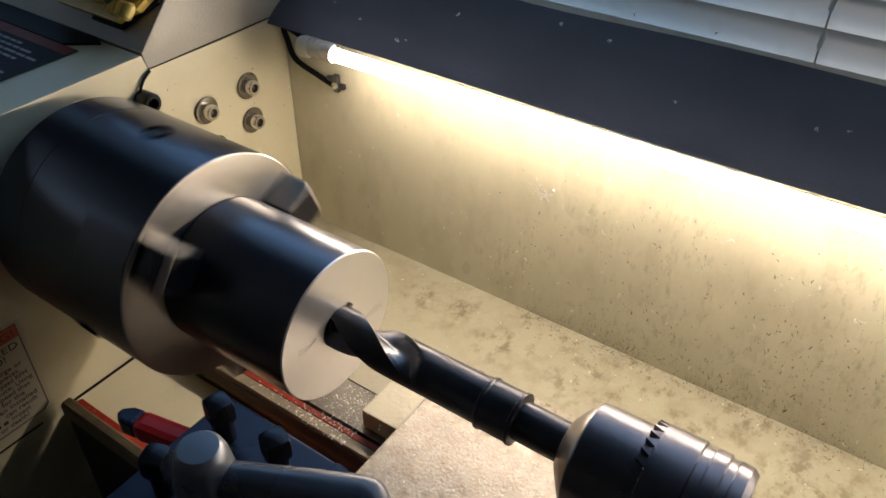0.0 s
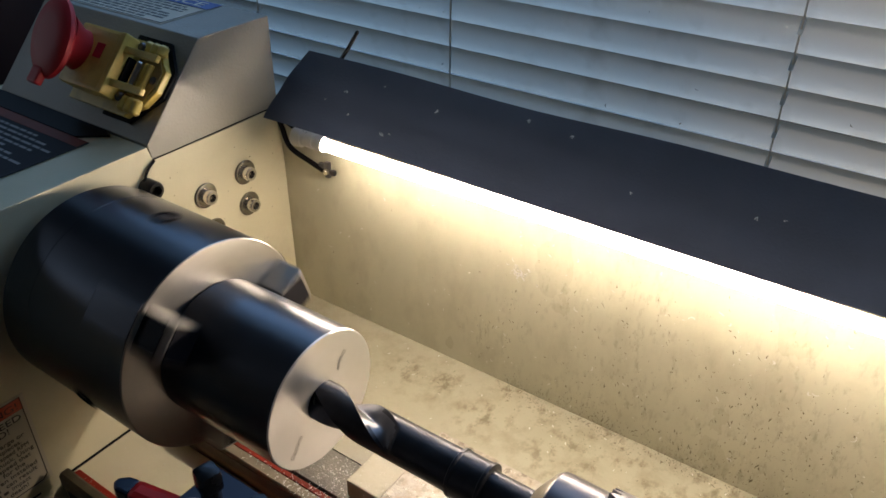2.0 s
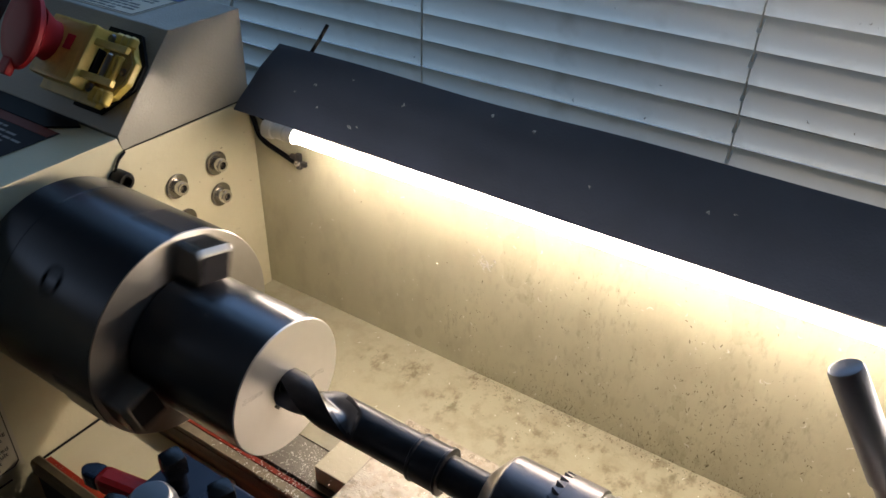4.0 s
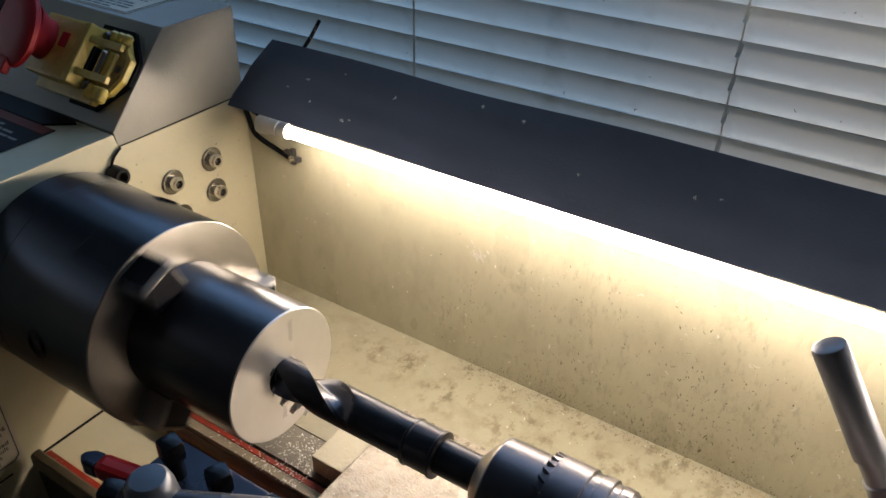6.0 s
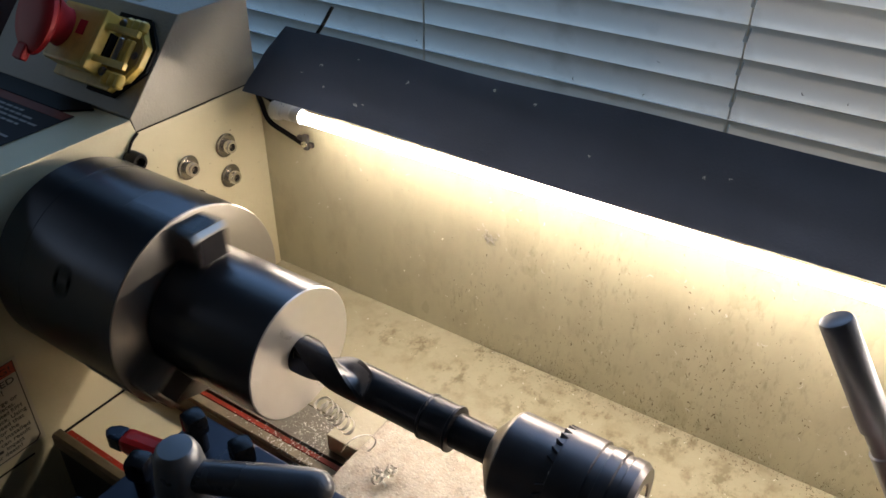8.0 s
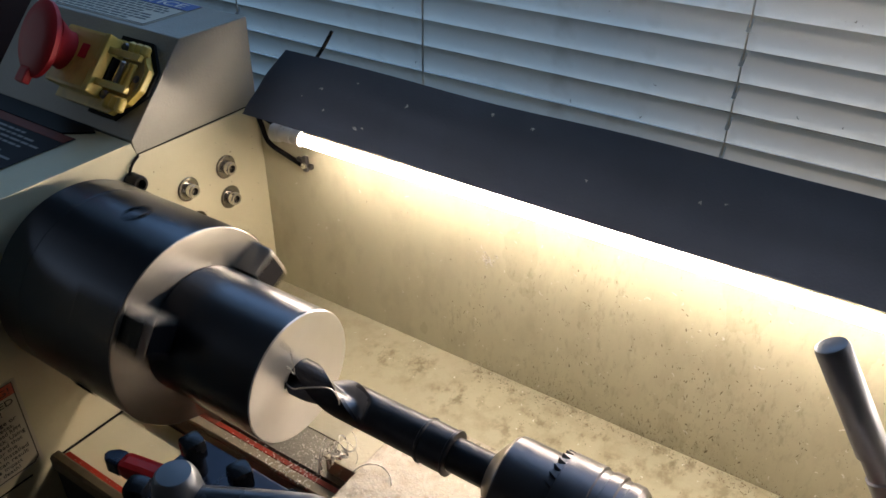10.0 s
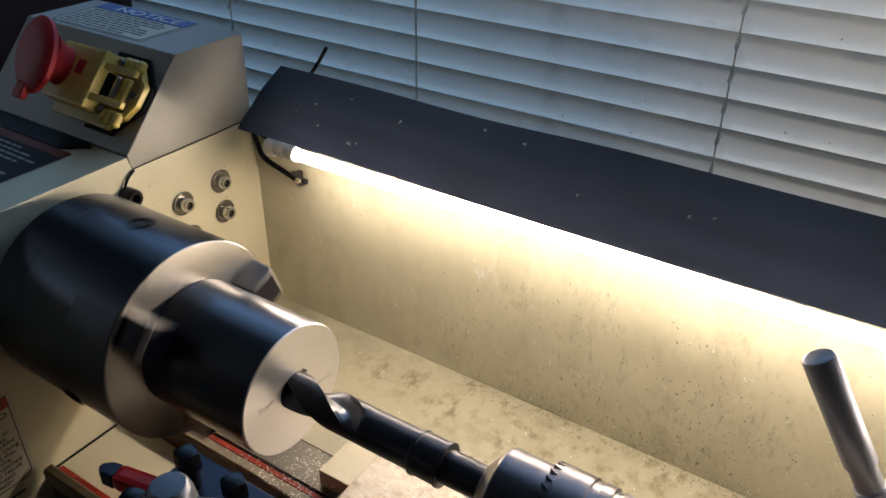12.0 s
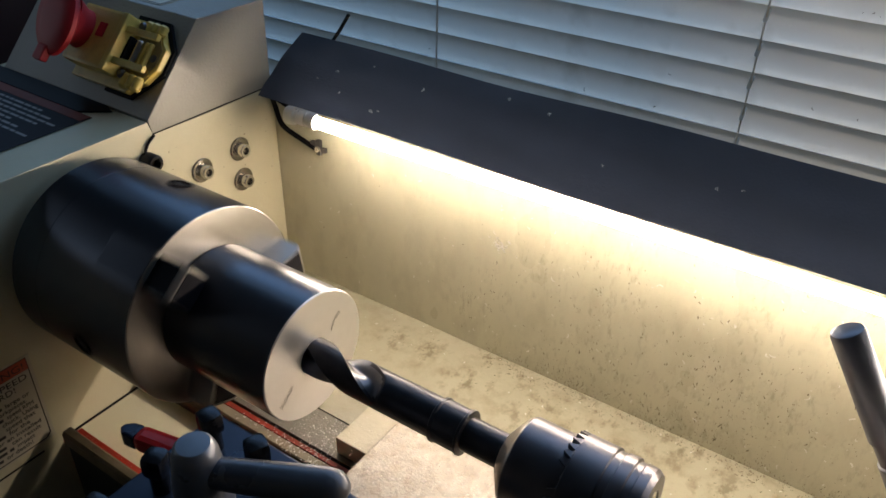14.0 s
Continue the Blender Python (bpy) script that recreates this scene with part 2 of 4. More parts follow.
def add_box(bm, x0, x1, y0, y1, z0, z1, bevel=0.0, m=None):
    vs = bmesh.ops.create_cube(bm, size=1)["verts"]
    for v in vs:
        v.co = Vector(((x0 + x1) / 2 + v.co.x * (x1 - x0), (y0 + y1) / 2 + v.co.y * (y1 - y0), (z0 + z1) / 2 + v.co.z * (z1 - z0)))
    if bevel:
        es = list({e for v in vs for e in v.link_edges})
        r = bmesh.ops.bevel(bm, geom=es, offset=bevel, segments=2, affect="EDGES", profile=0.6)
        vs = list({v for f in r["faces"] for v in f.verts} | {v for v in vs if v.is_valid})
    if m:
        for v in vs:
            v.co = m @ v.co
    return bm


def box(x0, x1, y0, y1, z0, z1, bevel=0.0, m=None):
    return add_box(bmesh.new(), x0, x1, y0, y1, z0, z1, bevel, m)


def add_lathe(bm, profile, seg=64, m=None, closed=False):
    """Turn (x, r) points about the X axis."""
    rings = []
    for x, r in profile:
        ring = []
        if r < 1e-6:
            ring = [bm.verts.new((x, 0, 0))]
        else:
            ring = [bm.verts.new((x, r * math.cos(2 * math.pi * i / seg), r * math.sin(2 * math.pi * i / seg))) for i in range(seg)]
        rings.append(ring)
    if closed:
        rings.append(rings[0])
    for a, b in zip(rings, rings[1:]):
        if len(a) == 1 and len(b) == 1:
            continue
        for i in range(seg):
            j = (i + 1) % seg
            if len(a) == 1:
                bm.faces.new((a[0], b[j], b[i]))
            elif len(b) == 1:
                bm.faces.new((a[i], a[j], b[0]))
            else:
                bm.faces.new((a[i], a[j], b[j], b[i]))
    if m:
        for ring in rings:
            for v in ring:
                v.co = m @ v.co
    return bm


def lathe(profile, seg=64, m=None, closed=False):
    return add_lathe(bmesh.new(), profile, seg, m, closed)


def along(p, q):
    """A matrix that lays the X axis from p towards q."""
    return Matrix.Translation(p) @ (Vector(q) - Vector(p)).to_track_quat("X", "Z").to_matrix().to_4x4()


def rod(p, q, r, seg=24, ease=0.0):
    L = (Vector(q) - Vector(p)).length
    e = ease or r * 0.15
    return lathe([(0, 0), (0, r - e), (e, r), (L - e, r), (L, r - e), (L, 0)], seg, along(p, q))


def prism(poly, axis, a, b, bevel=0.0):
    """A polygon of (u, v) drawn out along an axis from a to b. axis x: (y, z); y: (x, z); z: (x, y)."""
    bm = bmesh.new()
    put = {"x": lambda u, v, w: (w, u, v), "y": lambda u, v, w: (u, w, v), "z": lambda u, v, w: (u, v, w)}[axis]
    lo = [bm.verts.new(put(u, v, a)) for u, v in poly]
    hi = [bm.verts.new(put(u, v, b)) for u, v in poly]
    bm.faces.new(lo)
    bm.faces.new(hi[::-1])
    for i in range(len(poly)):
        j = (i + 1) % len(poly)
        bm.faces.new((lo[i], lo[j], hi[j], hi[i]))
    if bevel:
        bmesh.ops.bevel(bm, geom=list(bm.edges), offset=bevel, segments=2, affect="EDGES", profile=0.6)
    return bm


def sweep(points, r, seg=8):
    """A round wire through points."""
    bm = bmesh.new()
    pts = [Vector(p) for p in points]
    rings = []
    for i, p in enumerate(pts):
        d = (pts[min(i + 1, len(pts) - 1)] - pts[max(i - 1, 0)]).normalized()
        u = d.orthogonal().normalized() if not rings else (u - d * u.dot(d)).normalized()
        w = d.cross(u)
        rings.append([bm.verts.new(p + r * (math.cos(2 * math.pi * k / seg) * u + math.sin(2 * math.pi * k / seg) * w)) for k in range(seg)])
    for a, b in zip(rings, rings[1:]):
        for k in range(seg):
            bm.faces.new((a[k], a[(k + 1) % seg], b[(k + 1) % seg], b[k]))
    bm.faces.new(rings[0][::-1])
    bm.faces.new(rings[-1])
    return bm


def curve_points(points, steps=8):
    """Catmull-Rom through points."""
    p = [Vector(q) for q in points]
    p = [2 * p[0] - p[1]] + p + [2 * p[-1] - p[-2]]
    out = []
    for i in range(1, len(p) - 2):
        for k in range(steps):
            t = k / steps
            a, b, c, d = p[i - 1:i + 3]
            out.append(0.5 * (2 * b + (c - a) * t + (2 * a - 5 * b + 4 * c - d) * t * t + (3 * b - a - 3 * c + d) * t ** 3))
    out.append(p[-2])
    return out


def thing(name, label, category, at=(0, 0, 0), group="", kind=""):
    e = tagged(new(name), label, category, group, kind)
    e.location = at
    return e


# ---------- the room ----------
def room():
    t = 0.12
    g = tagged(part("floor", box(-1.6, 2.4, -2.6, 0.9, -1.15, -1.05), CONCRETE), "plain grey concrete workshop floor", "floor", kind="structure")
    c = tagged(part("ceiling", box(-1.6, 2.4, -2.6, 0.9, 1.35, 1.45), PLASTER), "plain pale workshop ceiling", "ceiling", kind="structure")
    # window wall with its opening
    bm = bmesh.new()
    add_box(bm, -1.6, -0.95, 0.40, 0.52, -1.05, 1.35)
    add_box(bm, 1.05, 2.4, 0.40, 0.52, -1.05, 1.35)
    add_box(bm, -0.95, 1.05, 0.40, 0.52, -1.05, -0.05)
    add_box(bm, -0.95, 1.05, 0.40, 0.52, 0.95, 1.35)
    tagged(part("wall_north", bm, PLASTER), "pale plaster wall around the blinded window", "wall", kind="structure")
    tagged(part("wall_south", box(-1.6, 2.4, -2.6, -2.48, -1.05, 1.35), PLASTER), "pale plaster wall facing the window", "wall", kind="structure")
    tagged(part("wall_east", box(2.4, 2.52, -2.6, 0.52, -1.05, 1.35), PLASTER), "pale plaster side wall", "wall", kind="structure")
    # the opening is added here to let the side fill in
    bm = bmesh.new()
    add_box(bm, -1.72, -1.6, -2.6, -1.3, -1.05, 1.35)
    add_box(bm, -1.72, -1.6, -0.1, 0.52, -1.05, 1.35)
    add_box(bm, -1.72, -1.6, -1.3, -0.1, -1.05, 0.0)
    add_box(bm, -1.72, -1.6, -1.3, -0.1, 1.0, 1.35)
    tagged(part("wall_west", bm, PLASTER), "pale plaster side wall with an added, unseen window opening", "wall", kind="structure")
    # unseen wall added to hold the sun off the left of the blind
    tagged(part("sun_blocker_wall", box(-2.2, -0.10, 0.95, 1.07, -1.15, 1.9), PLASTER), "added unseen outside wall that shades the blind's left part", "wall", kind="structure")
    b = thing("workbench", "brown wooden workbench under the lathe", "bench")
    part("worktop", box(-1.05, 1.15, -0.45, 0.38, -0.30, -0.26, 0.004), BENCH, b)
    for x in (-1.0, 1.1):
        for y in (-0.4, 0.33):
            part("leg", box(x - 0.04, x + 0.04, y - 0.04, y + 0.04, -1.05, -0.30, 0.004), BENCH, b)


room()


def cabinet():
    c = thing("tool_chest", "dark maroon steel tool chest behind the headstock", "tool chest")
    x0, x1, y0, y1 = -1.0, -0.35, 0.02, 0.255
    part("body", box(x0, x1, y0, y1, -0.26, 0.085, 0.004), MAROON, c)
    for k in range(3):
        z = -0.25 + 0.108 * k
        d = part("drawer", box(x0 + 0.015, x1 - 0.015, y0 - 0.006, y0 + 0.002, z, z + 0.100, 0.002), MAROON, c)
        part("handle", box(x0 + 0.12, x1 - 0.12, y0 - 0.016, y0 - 0.006, z + 0.075, z + 0.085, 0.002), GUNMETAL, d)


cabinet()


# ---------- window blind ----------
BLIND_Y, PITCH = 0.285, 0.0195
CORDS = (-0.65, -0.245, 0.162, 0.57)


def blind():
    b = thing("window_blind", "closed dusty cream mini blind with curved slats, unseen upper ones opened for light", "blind")
    prof = []
    n = 8
    w, tilt = 0.0236, radians(71)
    for i in range(n + 1):
        u = -w / 2 + w * i / n
        h = -0.0016 * (1 - (2 * u / w) ** 2)
        prof.append((u * math.cos(tilt) - h * math.sin(tilt), u * math.sin(tilt) + h * math.cos(tilt)))
    me = None
    for k in range(50):
        z = -0.04 + k * PITCH
        if me is None:
            bm = bmesh.new()
            xs = [-0.97 + 2.07 * i / 50 for i in range(51)]
            rows = []
            for x in xs:
                rows.append([bm.verts.new((x, -u, v + 0.0006 * math.sin(x * 9))) for u, v in prof])
            for a, c in zip(rows, rows[1:]):
                for i in range(n):
                    bm.faces.new((a[i], c[i], c[i + 1], a[i + 1]))
            s = part("slat", bm, SLAT, b, smooth=60)
            me = s.data
        else:
            s = new("slat", me)
            s.parent = b
        s.location = (0, BLIND_Y, z)
        # unseen slats above 0.2 are swung open to let blue daylight onto the lathe
        s.rotation_euler = (radians(random.uniform(-1.6, 1.6) + (0 if z < 0.2 else -66)), radians(random.uniform(-0.12, 0.12)), 0)
    for x in CORDS:
        pts = [(x, BLIND_Y - 0.0145 + 0.0004 * math.sin(i * 1.3), -0.05 + i * 0.02) for i in range(51)]
        cord = part("ladder_cord", sweep(pts, 0.0006, 6), WHITE, b, "thin pale ladder cord")
        # pale dashes on the slats in place of light leaking through the holes
        for k in range(46):
            z = -0.035 + k * PITCH
            part("backlit_loop", box(-0.0013, 0.0013, -0.0004, 0.0004, -0.0042, 0.0042, 0.0003, pose(x, BLIND_Y - 0.0140, z + 0.004, -38)), CORD, cord)
    part("lift_cord", sweep([(-0.058, BLIND_Y - 0.0145, -0.05 + i * 0.05) for i in range(21)], 0.0007, 6), WHITE, b, "thin grey lift cord")
    part("head_rail", box(-0.98, 1.11, BLIND_Y - 0.02, BLIND_Y + 0.02, 0.94, 0.975, 0.002), WHITE, b)


blind()


# ---------- lathe: bed, headstock, guard ----------
XH, YW, ZT, ZB, ZG = -0.095, 0.1415, -0.0915, -0.092, -0.107


def hex_bolt(parent, y, z, name="socket_screw"):
    """A round-headed socket screw on a washer, out of the headstock's face."""
    m = pose(XH, y, z)
    bm = lathe([(0.0016, 0.0), (0.0016, 0.0042), (0.0056, 0.0042), (0.0064, 0.0037), (0.0064, 0.0024)], 32, m)
    screw = part(name, bm, BRIGHT, parent, "zinc socket-head screw", smooth=35)
    part("socket", lathe([(0.0064, 0.0024), (0.0044, 0.0021), (0.0040, 0.0)], 6, m), WASHER, screw)
    part("washer", lathe([(0, 0.0), (0, 0.0074), (0.0010, 0.0076), (0.0014, 0.0072), (0.0016, 0.0064), (0.0016, 0.0)], 32, m), WASHER, screw, "dull zinc washer")


def headstock():
    h = thing("lathe_headstock", "cream painted mini lathe headstock with grey gear cover", "headstock")
    front = [(-0.16, -0.30), (YW - 0.0003, -0.30), (YW - 0.0003, 0.0440), (0.049, 0.0440), (0.0475, 0.0525), (-0.16, 0.0515)]
    part("casing", prism(front, "x", -0.262, XH, 0.0005), CREAM, h)
    cover = [(0.0493, 0.0449), (YW - 0.001, 0.0449), (YW - 0.0005, 0.0985), (0.0905, 0.0985), (0.0482, 0.0535)]
    part("gear_cover", prism(cover, "x", -0.231, XH - 0.0002, 0.0007), COVER, h, "grey painted sheet steel gear cover")
    part("seam", prism([(0.0475, 0.0436), (YW - 0.002, 0.0436), (YW - 0.002, 0.0454), (0.0475, 0.0454)], "x", -0.229, XH - 0.0008), RUBBER, h, "dark gap under the cover")
    for y, z in ((0.1079, 0.0135), (0.0777, 0.0112), (0.1079, -0.0077), (0.0800, -0.0130)):
        hex_bolt(h, y, z)
    m = pose(XH, 0.0424, 0.0318)
    bm = lathe([(0, 0.0), (0, 0.0051), (0.0075, 0.0051), (0.0085, 0.0044), (0.0085, 0.003)], 32, m)
    add_lathe(bm, [(0.0085, 0.003), (0.004, 0.0028), (0.004, 0.0)], 6, m)
    part("cap_screw", bm, DARK_SCREW, h, "black socket-head cap screw", smooth=35)
    part("seam", box(XH - 0.001, XH + 0.0003, -0.159, -0.0580, ZG - 0.0012, ZG - 0.0002), RUBBER, h)
    part("wire", sweep(curve_points([(XH + 0.001, 0.0495, 0.0446), (XH + 0.0015, 0.0440, 0.0410), (XH + 0.0018, 0.0400, 0.0340), (XH + 0.0015, 0.0395, 0.027)]), 0.0008, 6), RUBBER, h)
    part("spindle_nose", lathe([(-0.10, 0.0), (-0.10, 0.030), (-0.086, 0.030), (-0.086, 0.0)], 48), GROUND_STEEL, h)
    return h


headstock()


def guard():
    g = thing("splash_guard", "cream steel splash guard with oily chips", "splash guard")
    part("back_panel", box(-0.14, 1.0, YW, YW + 0.0015, ZT, 0.0500), WALL, g)
    part("chip_tray", box(-0.094, 1.0, 0.0434, YW + 0.0015, ZT - 0.0016, ZT), CREAM_OILY, g, "cream chip tray with oil stains")
    part("front_tray", box(-0.45, 0.75, -0.22, -0.058, -0.215, -0.2134), CREAM_OILY, g)
    part("foot", box(-0.40, 0.70, -0.20, 0.12, -0.26, -0.2152), BED_DARK, g)
    return g


guard()


def bed():
    b = thing("lathe_bed", "cast lathe bed with worn ways and red edges", "lathe bed")
    x0, x1 = -0.0945, 0.62
    bm = prism([(-0.0425, ZG - 0.012), (0.0084, ZG - 0.012), (0.0084, ZG), (-0.0425, ZG)], "x", x0, -0.026)
    part("web", bm, CREAM, b, "cream painted web between the ways")
    # the round-ended opening that follows the web
    arc = [(0.004 - 0.022 * math.sin(radians(a)), -0.016 + 0.0225 * math.cos(radians(a))) for a in range(0, 181, 12)]
    bm = prism([(-0.026, 0.0084), (0.004, 0.0084)] + arc + [(0.004, -0.0425), (-0.026, -0.0425)], "z", ZG - 0.012, ZG)
    part("web", bm, CREAM, b)
    part("floor_of_opening", box(-0.026, x1, -0.0425, 0.0084, ZG - 0.034, ZG - 0.030), WAY_EDGE, b)
    part("front_rail", box(-0.0830, x1, -0.0500, -0.0458, -0.2134, ZB - 0.0092), BED_BLACK, b, "black painted rail under the way")
    part("front_way", prism([(-0.0514, ZB - 0.0090), (-0.0455, ZB - 0.0090), (-0.0455, ZB - 0.0005), (-0.0465, ZB), (-0.0500, ZB), (-0.0514, ZB - 0.0016)], "x", -0.0830, x1), WAY_EDGE, b)
    part("red_edge", prism([(-0.0454, -0.12), (-0.0422, -0.12), (-0.0422, ZB - 0.0016), (-0.0454, ZB - 0.0008)], "x", -0.0785, x1), RED, b, "red painted edge of the way")
    # two black strips laid on to draw the shadow lines around the web
    part("gap", box(-0.0947, -0.0932, -0.0440, 0.0084, ZG - 0.004, ZG + 0.0004), RUBBER, b, "black strip for the shaded gap at the headstock")
    part("gap", box(-0.093, -0.026, -0.0427, -0.0398, ZG - 0.004, ZG + 0.0003), RUBBER, b)
    part("rear_way", prism([(0.0092, -0.2134), (0.0430, -0.2134), (0.0430, ZB), (0.0205, ZB), (0.0202, ZB - 0.003), (0.0092, ZB - 0.003)], "x", x0, x1), WAY, b)
    part("red_edge", prism([(0.0164, ZB - 0.0032), (0.0190, ZB - 0.0032), (0.0190, ZB - 0.0008), (0.0164, ZB - 0.0014)], "x", x0, x1), RED_DULL, b, "chip-strewn dull red edge")
    part("way_rim", prism([(0.0090, ZB - 0.0125), (0.0118, ZB - 0.0125), (0.0118, ZB - 0.0008), (0.0106, ZB - 0.0008), (0.0098, ZB - 0.0018)], "x", x0, x1), WAY_EDGE, b)
    part("groove", box(x0, x1, 0.0119, 0.0162, ZB - 0.008, ZB - 0.0018), WAY_EDGE, b, "oily ledge beside the way")


bed()


# ---------- spindle: chuck, jaws, work ----------
def spindle():
    s = thing("lathe_chuck", "dark oiled three-jaw chuck gripping a bar", "chuck")
    R = 0.05
    prof = [(-0.086, 0.0), (-0.086, 0.0485), (-0.084, 0.050), (-0.0652, 0.050), (-0.0650, 0.0498), (-0.0648, 0.050), (-0.0004, 0.050)]
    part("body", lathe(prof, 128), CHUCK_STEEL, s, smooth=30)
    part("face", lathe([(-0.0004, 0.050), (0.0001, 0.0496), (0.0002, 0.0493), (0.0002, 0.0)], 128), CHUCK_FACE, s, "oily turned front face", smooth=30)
    # the bar's side carries its shade in the colour; the faced end stays pale
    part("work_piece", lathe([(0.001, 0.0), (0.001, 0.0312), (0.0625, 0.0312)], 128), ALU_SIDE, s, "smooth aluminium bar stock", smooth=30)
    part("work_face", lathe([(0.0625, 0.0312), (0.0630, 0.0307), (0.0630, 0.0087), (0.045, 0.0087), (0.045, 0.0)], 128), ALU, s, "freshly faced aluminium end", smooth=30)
    a = radians(50)
    bm = sweep(curve_points([(0.0631, r * math.cos(a + w), r * math.sin(a + w)) for r, w in ((0.0165, -0.08), (0.020, -0.03), (0.024, 0.02), (0.0270, 0.03))]), 0.00013, 5)
    part("scratch", bm, INK, s, "dark radial scratch")
    bm = sweep(curve_points([(0.0631, r * math.cos(a + w), r * math.sin(a + w)) for r, w in ((0.0135, 3.2), (0.018, 3.32), (0.0225, 3.30))]), 0.00016, 5)
    part("scratch", bm, INK, s)
    bm = box(0.0629, 0.0634, -0.0016, 0.0016, 0.0087, 0.0100, 0.0, pose(0, 0, 0, 20))
    part("notch", bm, INK, s)
    for k in range(3):
        m = pose(0, 0, 0, 120 * k, 0, 0)
        jaw = [(-0.001, 0.0312), (0.0155, 0.0312), (0.0155, 0.0448), (0.0135, 0.0470), (-0.001, 0.0470)]
        bm = prism([(x, r) for x, r in jaw], "y", -0.0085, 0.0085, 0.0006)
        for v in bm.verts:
            v.co = m @ v.co
        jaw_ob = part("jaw", bm, JAW_LIT, s, "oily hardened steel jaw, coloured as if lamp-lit")
        # thin dark plate over the jaw's front
        bm = box(0.0154, 0.0158, -0.0080, 0.0078, 0.0315, 0.0440, 0.0001, m)
        part("jaw_front", bm, JAW_DARK, jaw_ob, "dark jaw front")
        bm = box(-0.0005, 0.0130, -0.0080, 0.0080, 0.0466, 0.0473, 0.0002, m)
        part("jaw_top", bm, BLACK_STEEL, jaw_ob)
        bm = box(-0.028, -0.0004, -0.0085, 0.0085, 0.046, 0.05025, 0.0004, m)
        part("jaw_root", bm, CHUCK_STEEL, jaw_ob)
        bm = lathe([(-0.0, 0.0), (-0.0, 0.0055), (0.0012, 0.0055), (0.0012, 0.0045), (0.0004, 0.004), (0.0004, 0.0)], 24, pose(0, 0, 0, 120 * k + 60, 0, 0) @ pose(-0.035, 0, 0.0495, 0, -90, 0))
        part("key_socket", bm, RUBBER, s)
    return s


CHUCK = spindle()


# ---------- drill and drill chuck ----------
def drill():
    d = thing("twist_drill", "large black oxide reduced-shank twist drill", "drill")
    bm = bmesh.new()
    seg, rd = 48, 0.0086
    rings = []
    N = 90
    for i in range(N + 1):
        x = 0.046 + (0.118 - 0.046) * i / N
        depth = min(1.0, max(0.0, (0.104 - x) / 0.014)) ** 0.6
        ring = []
        turn = TWIST0 + (x - 0.063) / 0.093 * 2 * math.pi
        for k in range(seg):
            a = 2 * math.pi * k / seg
            r = rd
            for f in (0, math.pi):
                u = (a - f + math.pi) % (2 * math.pi) - math.pi
                w = radians(43)
                if abs(u) < w:
                    r = min(r, rd * (1 - depth * 0.62 * math.cos(u / w * math.pi / 2) ** 0.7))
            ring.append(bm.verts.new((x, r * math.cos(a + turn), r * math.sin(a + turn))))
        rings.append(ring)
    for a, b in zip(rings, rings[1:]):
        for k in range(seg):
            bm.faces.new((a[k], a[(k + 1) % seg], b[(k + 1) % seg], b[k]))
    fluted = part("fluted_body", bm, DRILL, d, smooth=40)
    fluted.data.materials.append(FLUTE)
    for f in fluted.data.polygons:
        if math.hypot(f.center.y, f.center.z) < 0.90 * rd:
            f.material_index = 1
    part("body", lathe([(0.118, 0.0), (0.118, 0.0086), (0.1292, 0.0086), (0.1298, 0.0096), (0.1308, 0.0097), (0.1313, 0.0092), (0.1417, 0.0092), (0.1422, 0.0097), (0.1432, 0.0096), (0.1436, 0.0086), (0.1436, 0.0)], 64), DRILL, d, smooth=30)
    part("shank", lathe([(0.1432, 0.0), (0.1432, 0.0071), (0.175, 0.0071), (0.175, 0.0)], 48), DRILL, d, "plain dark shank", smooth=30)


TWIST0 = radians(-18)
drill()


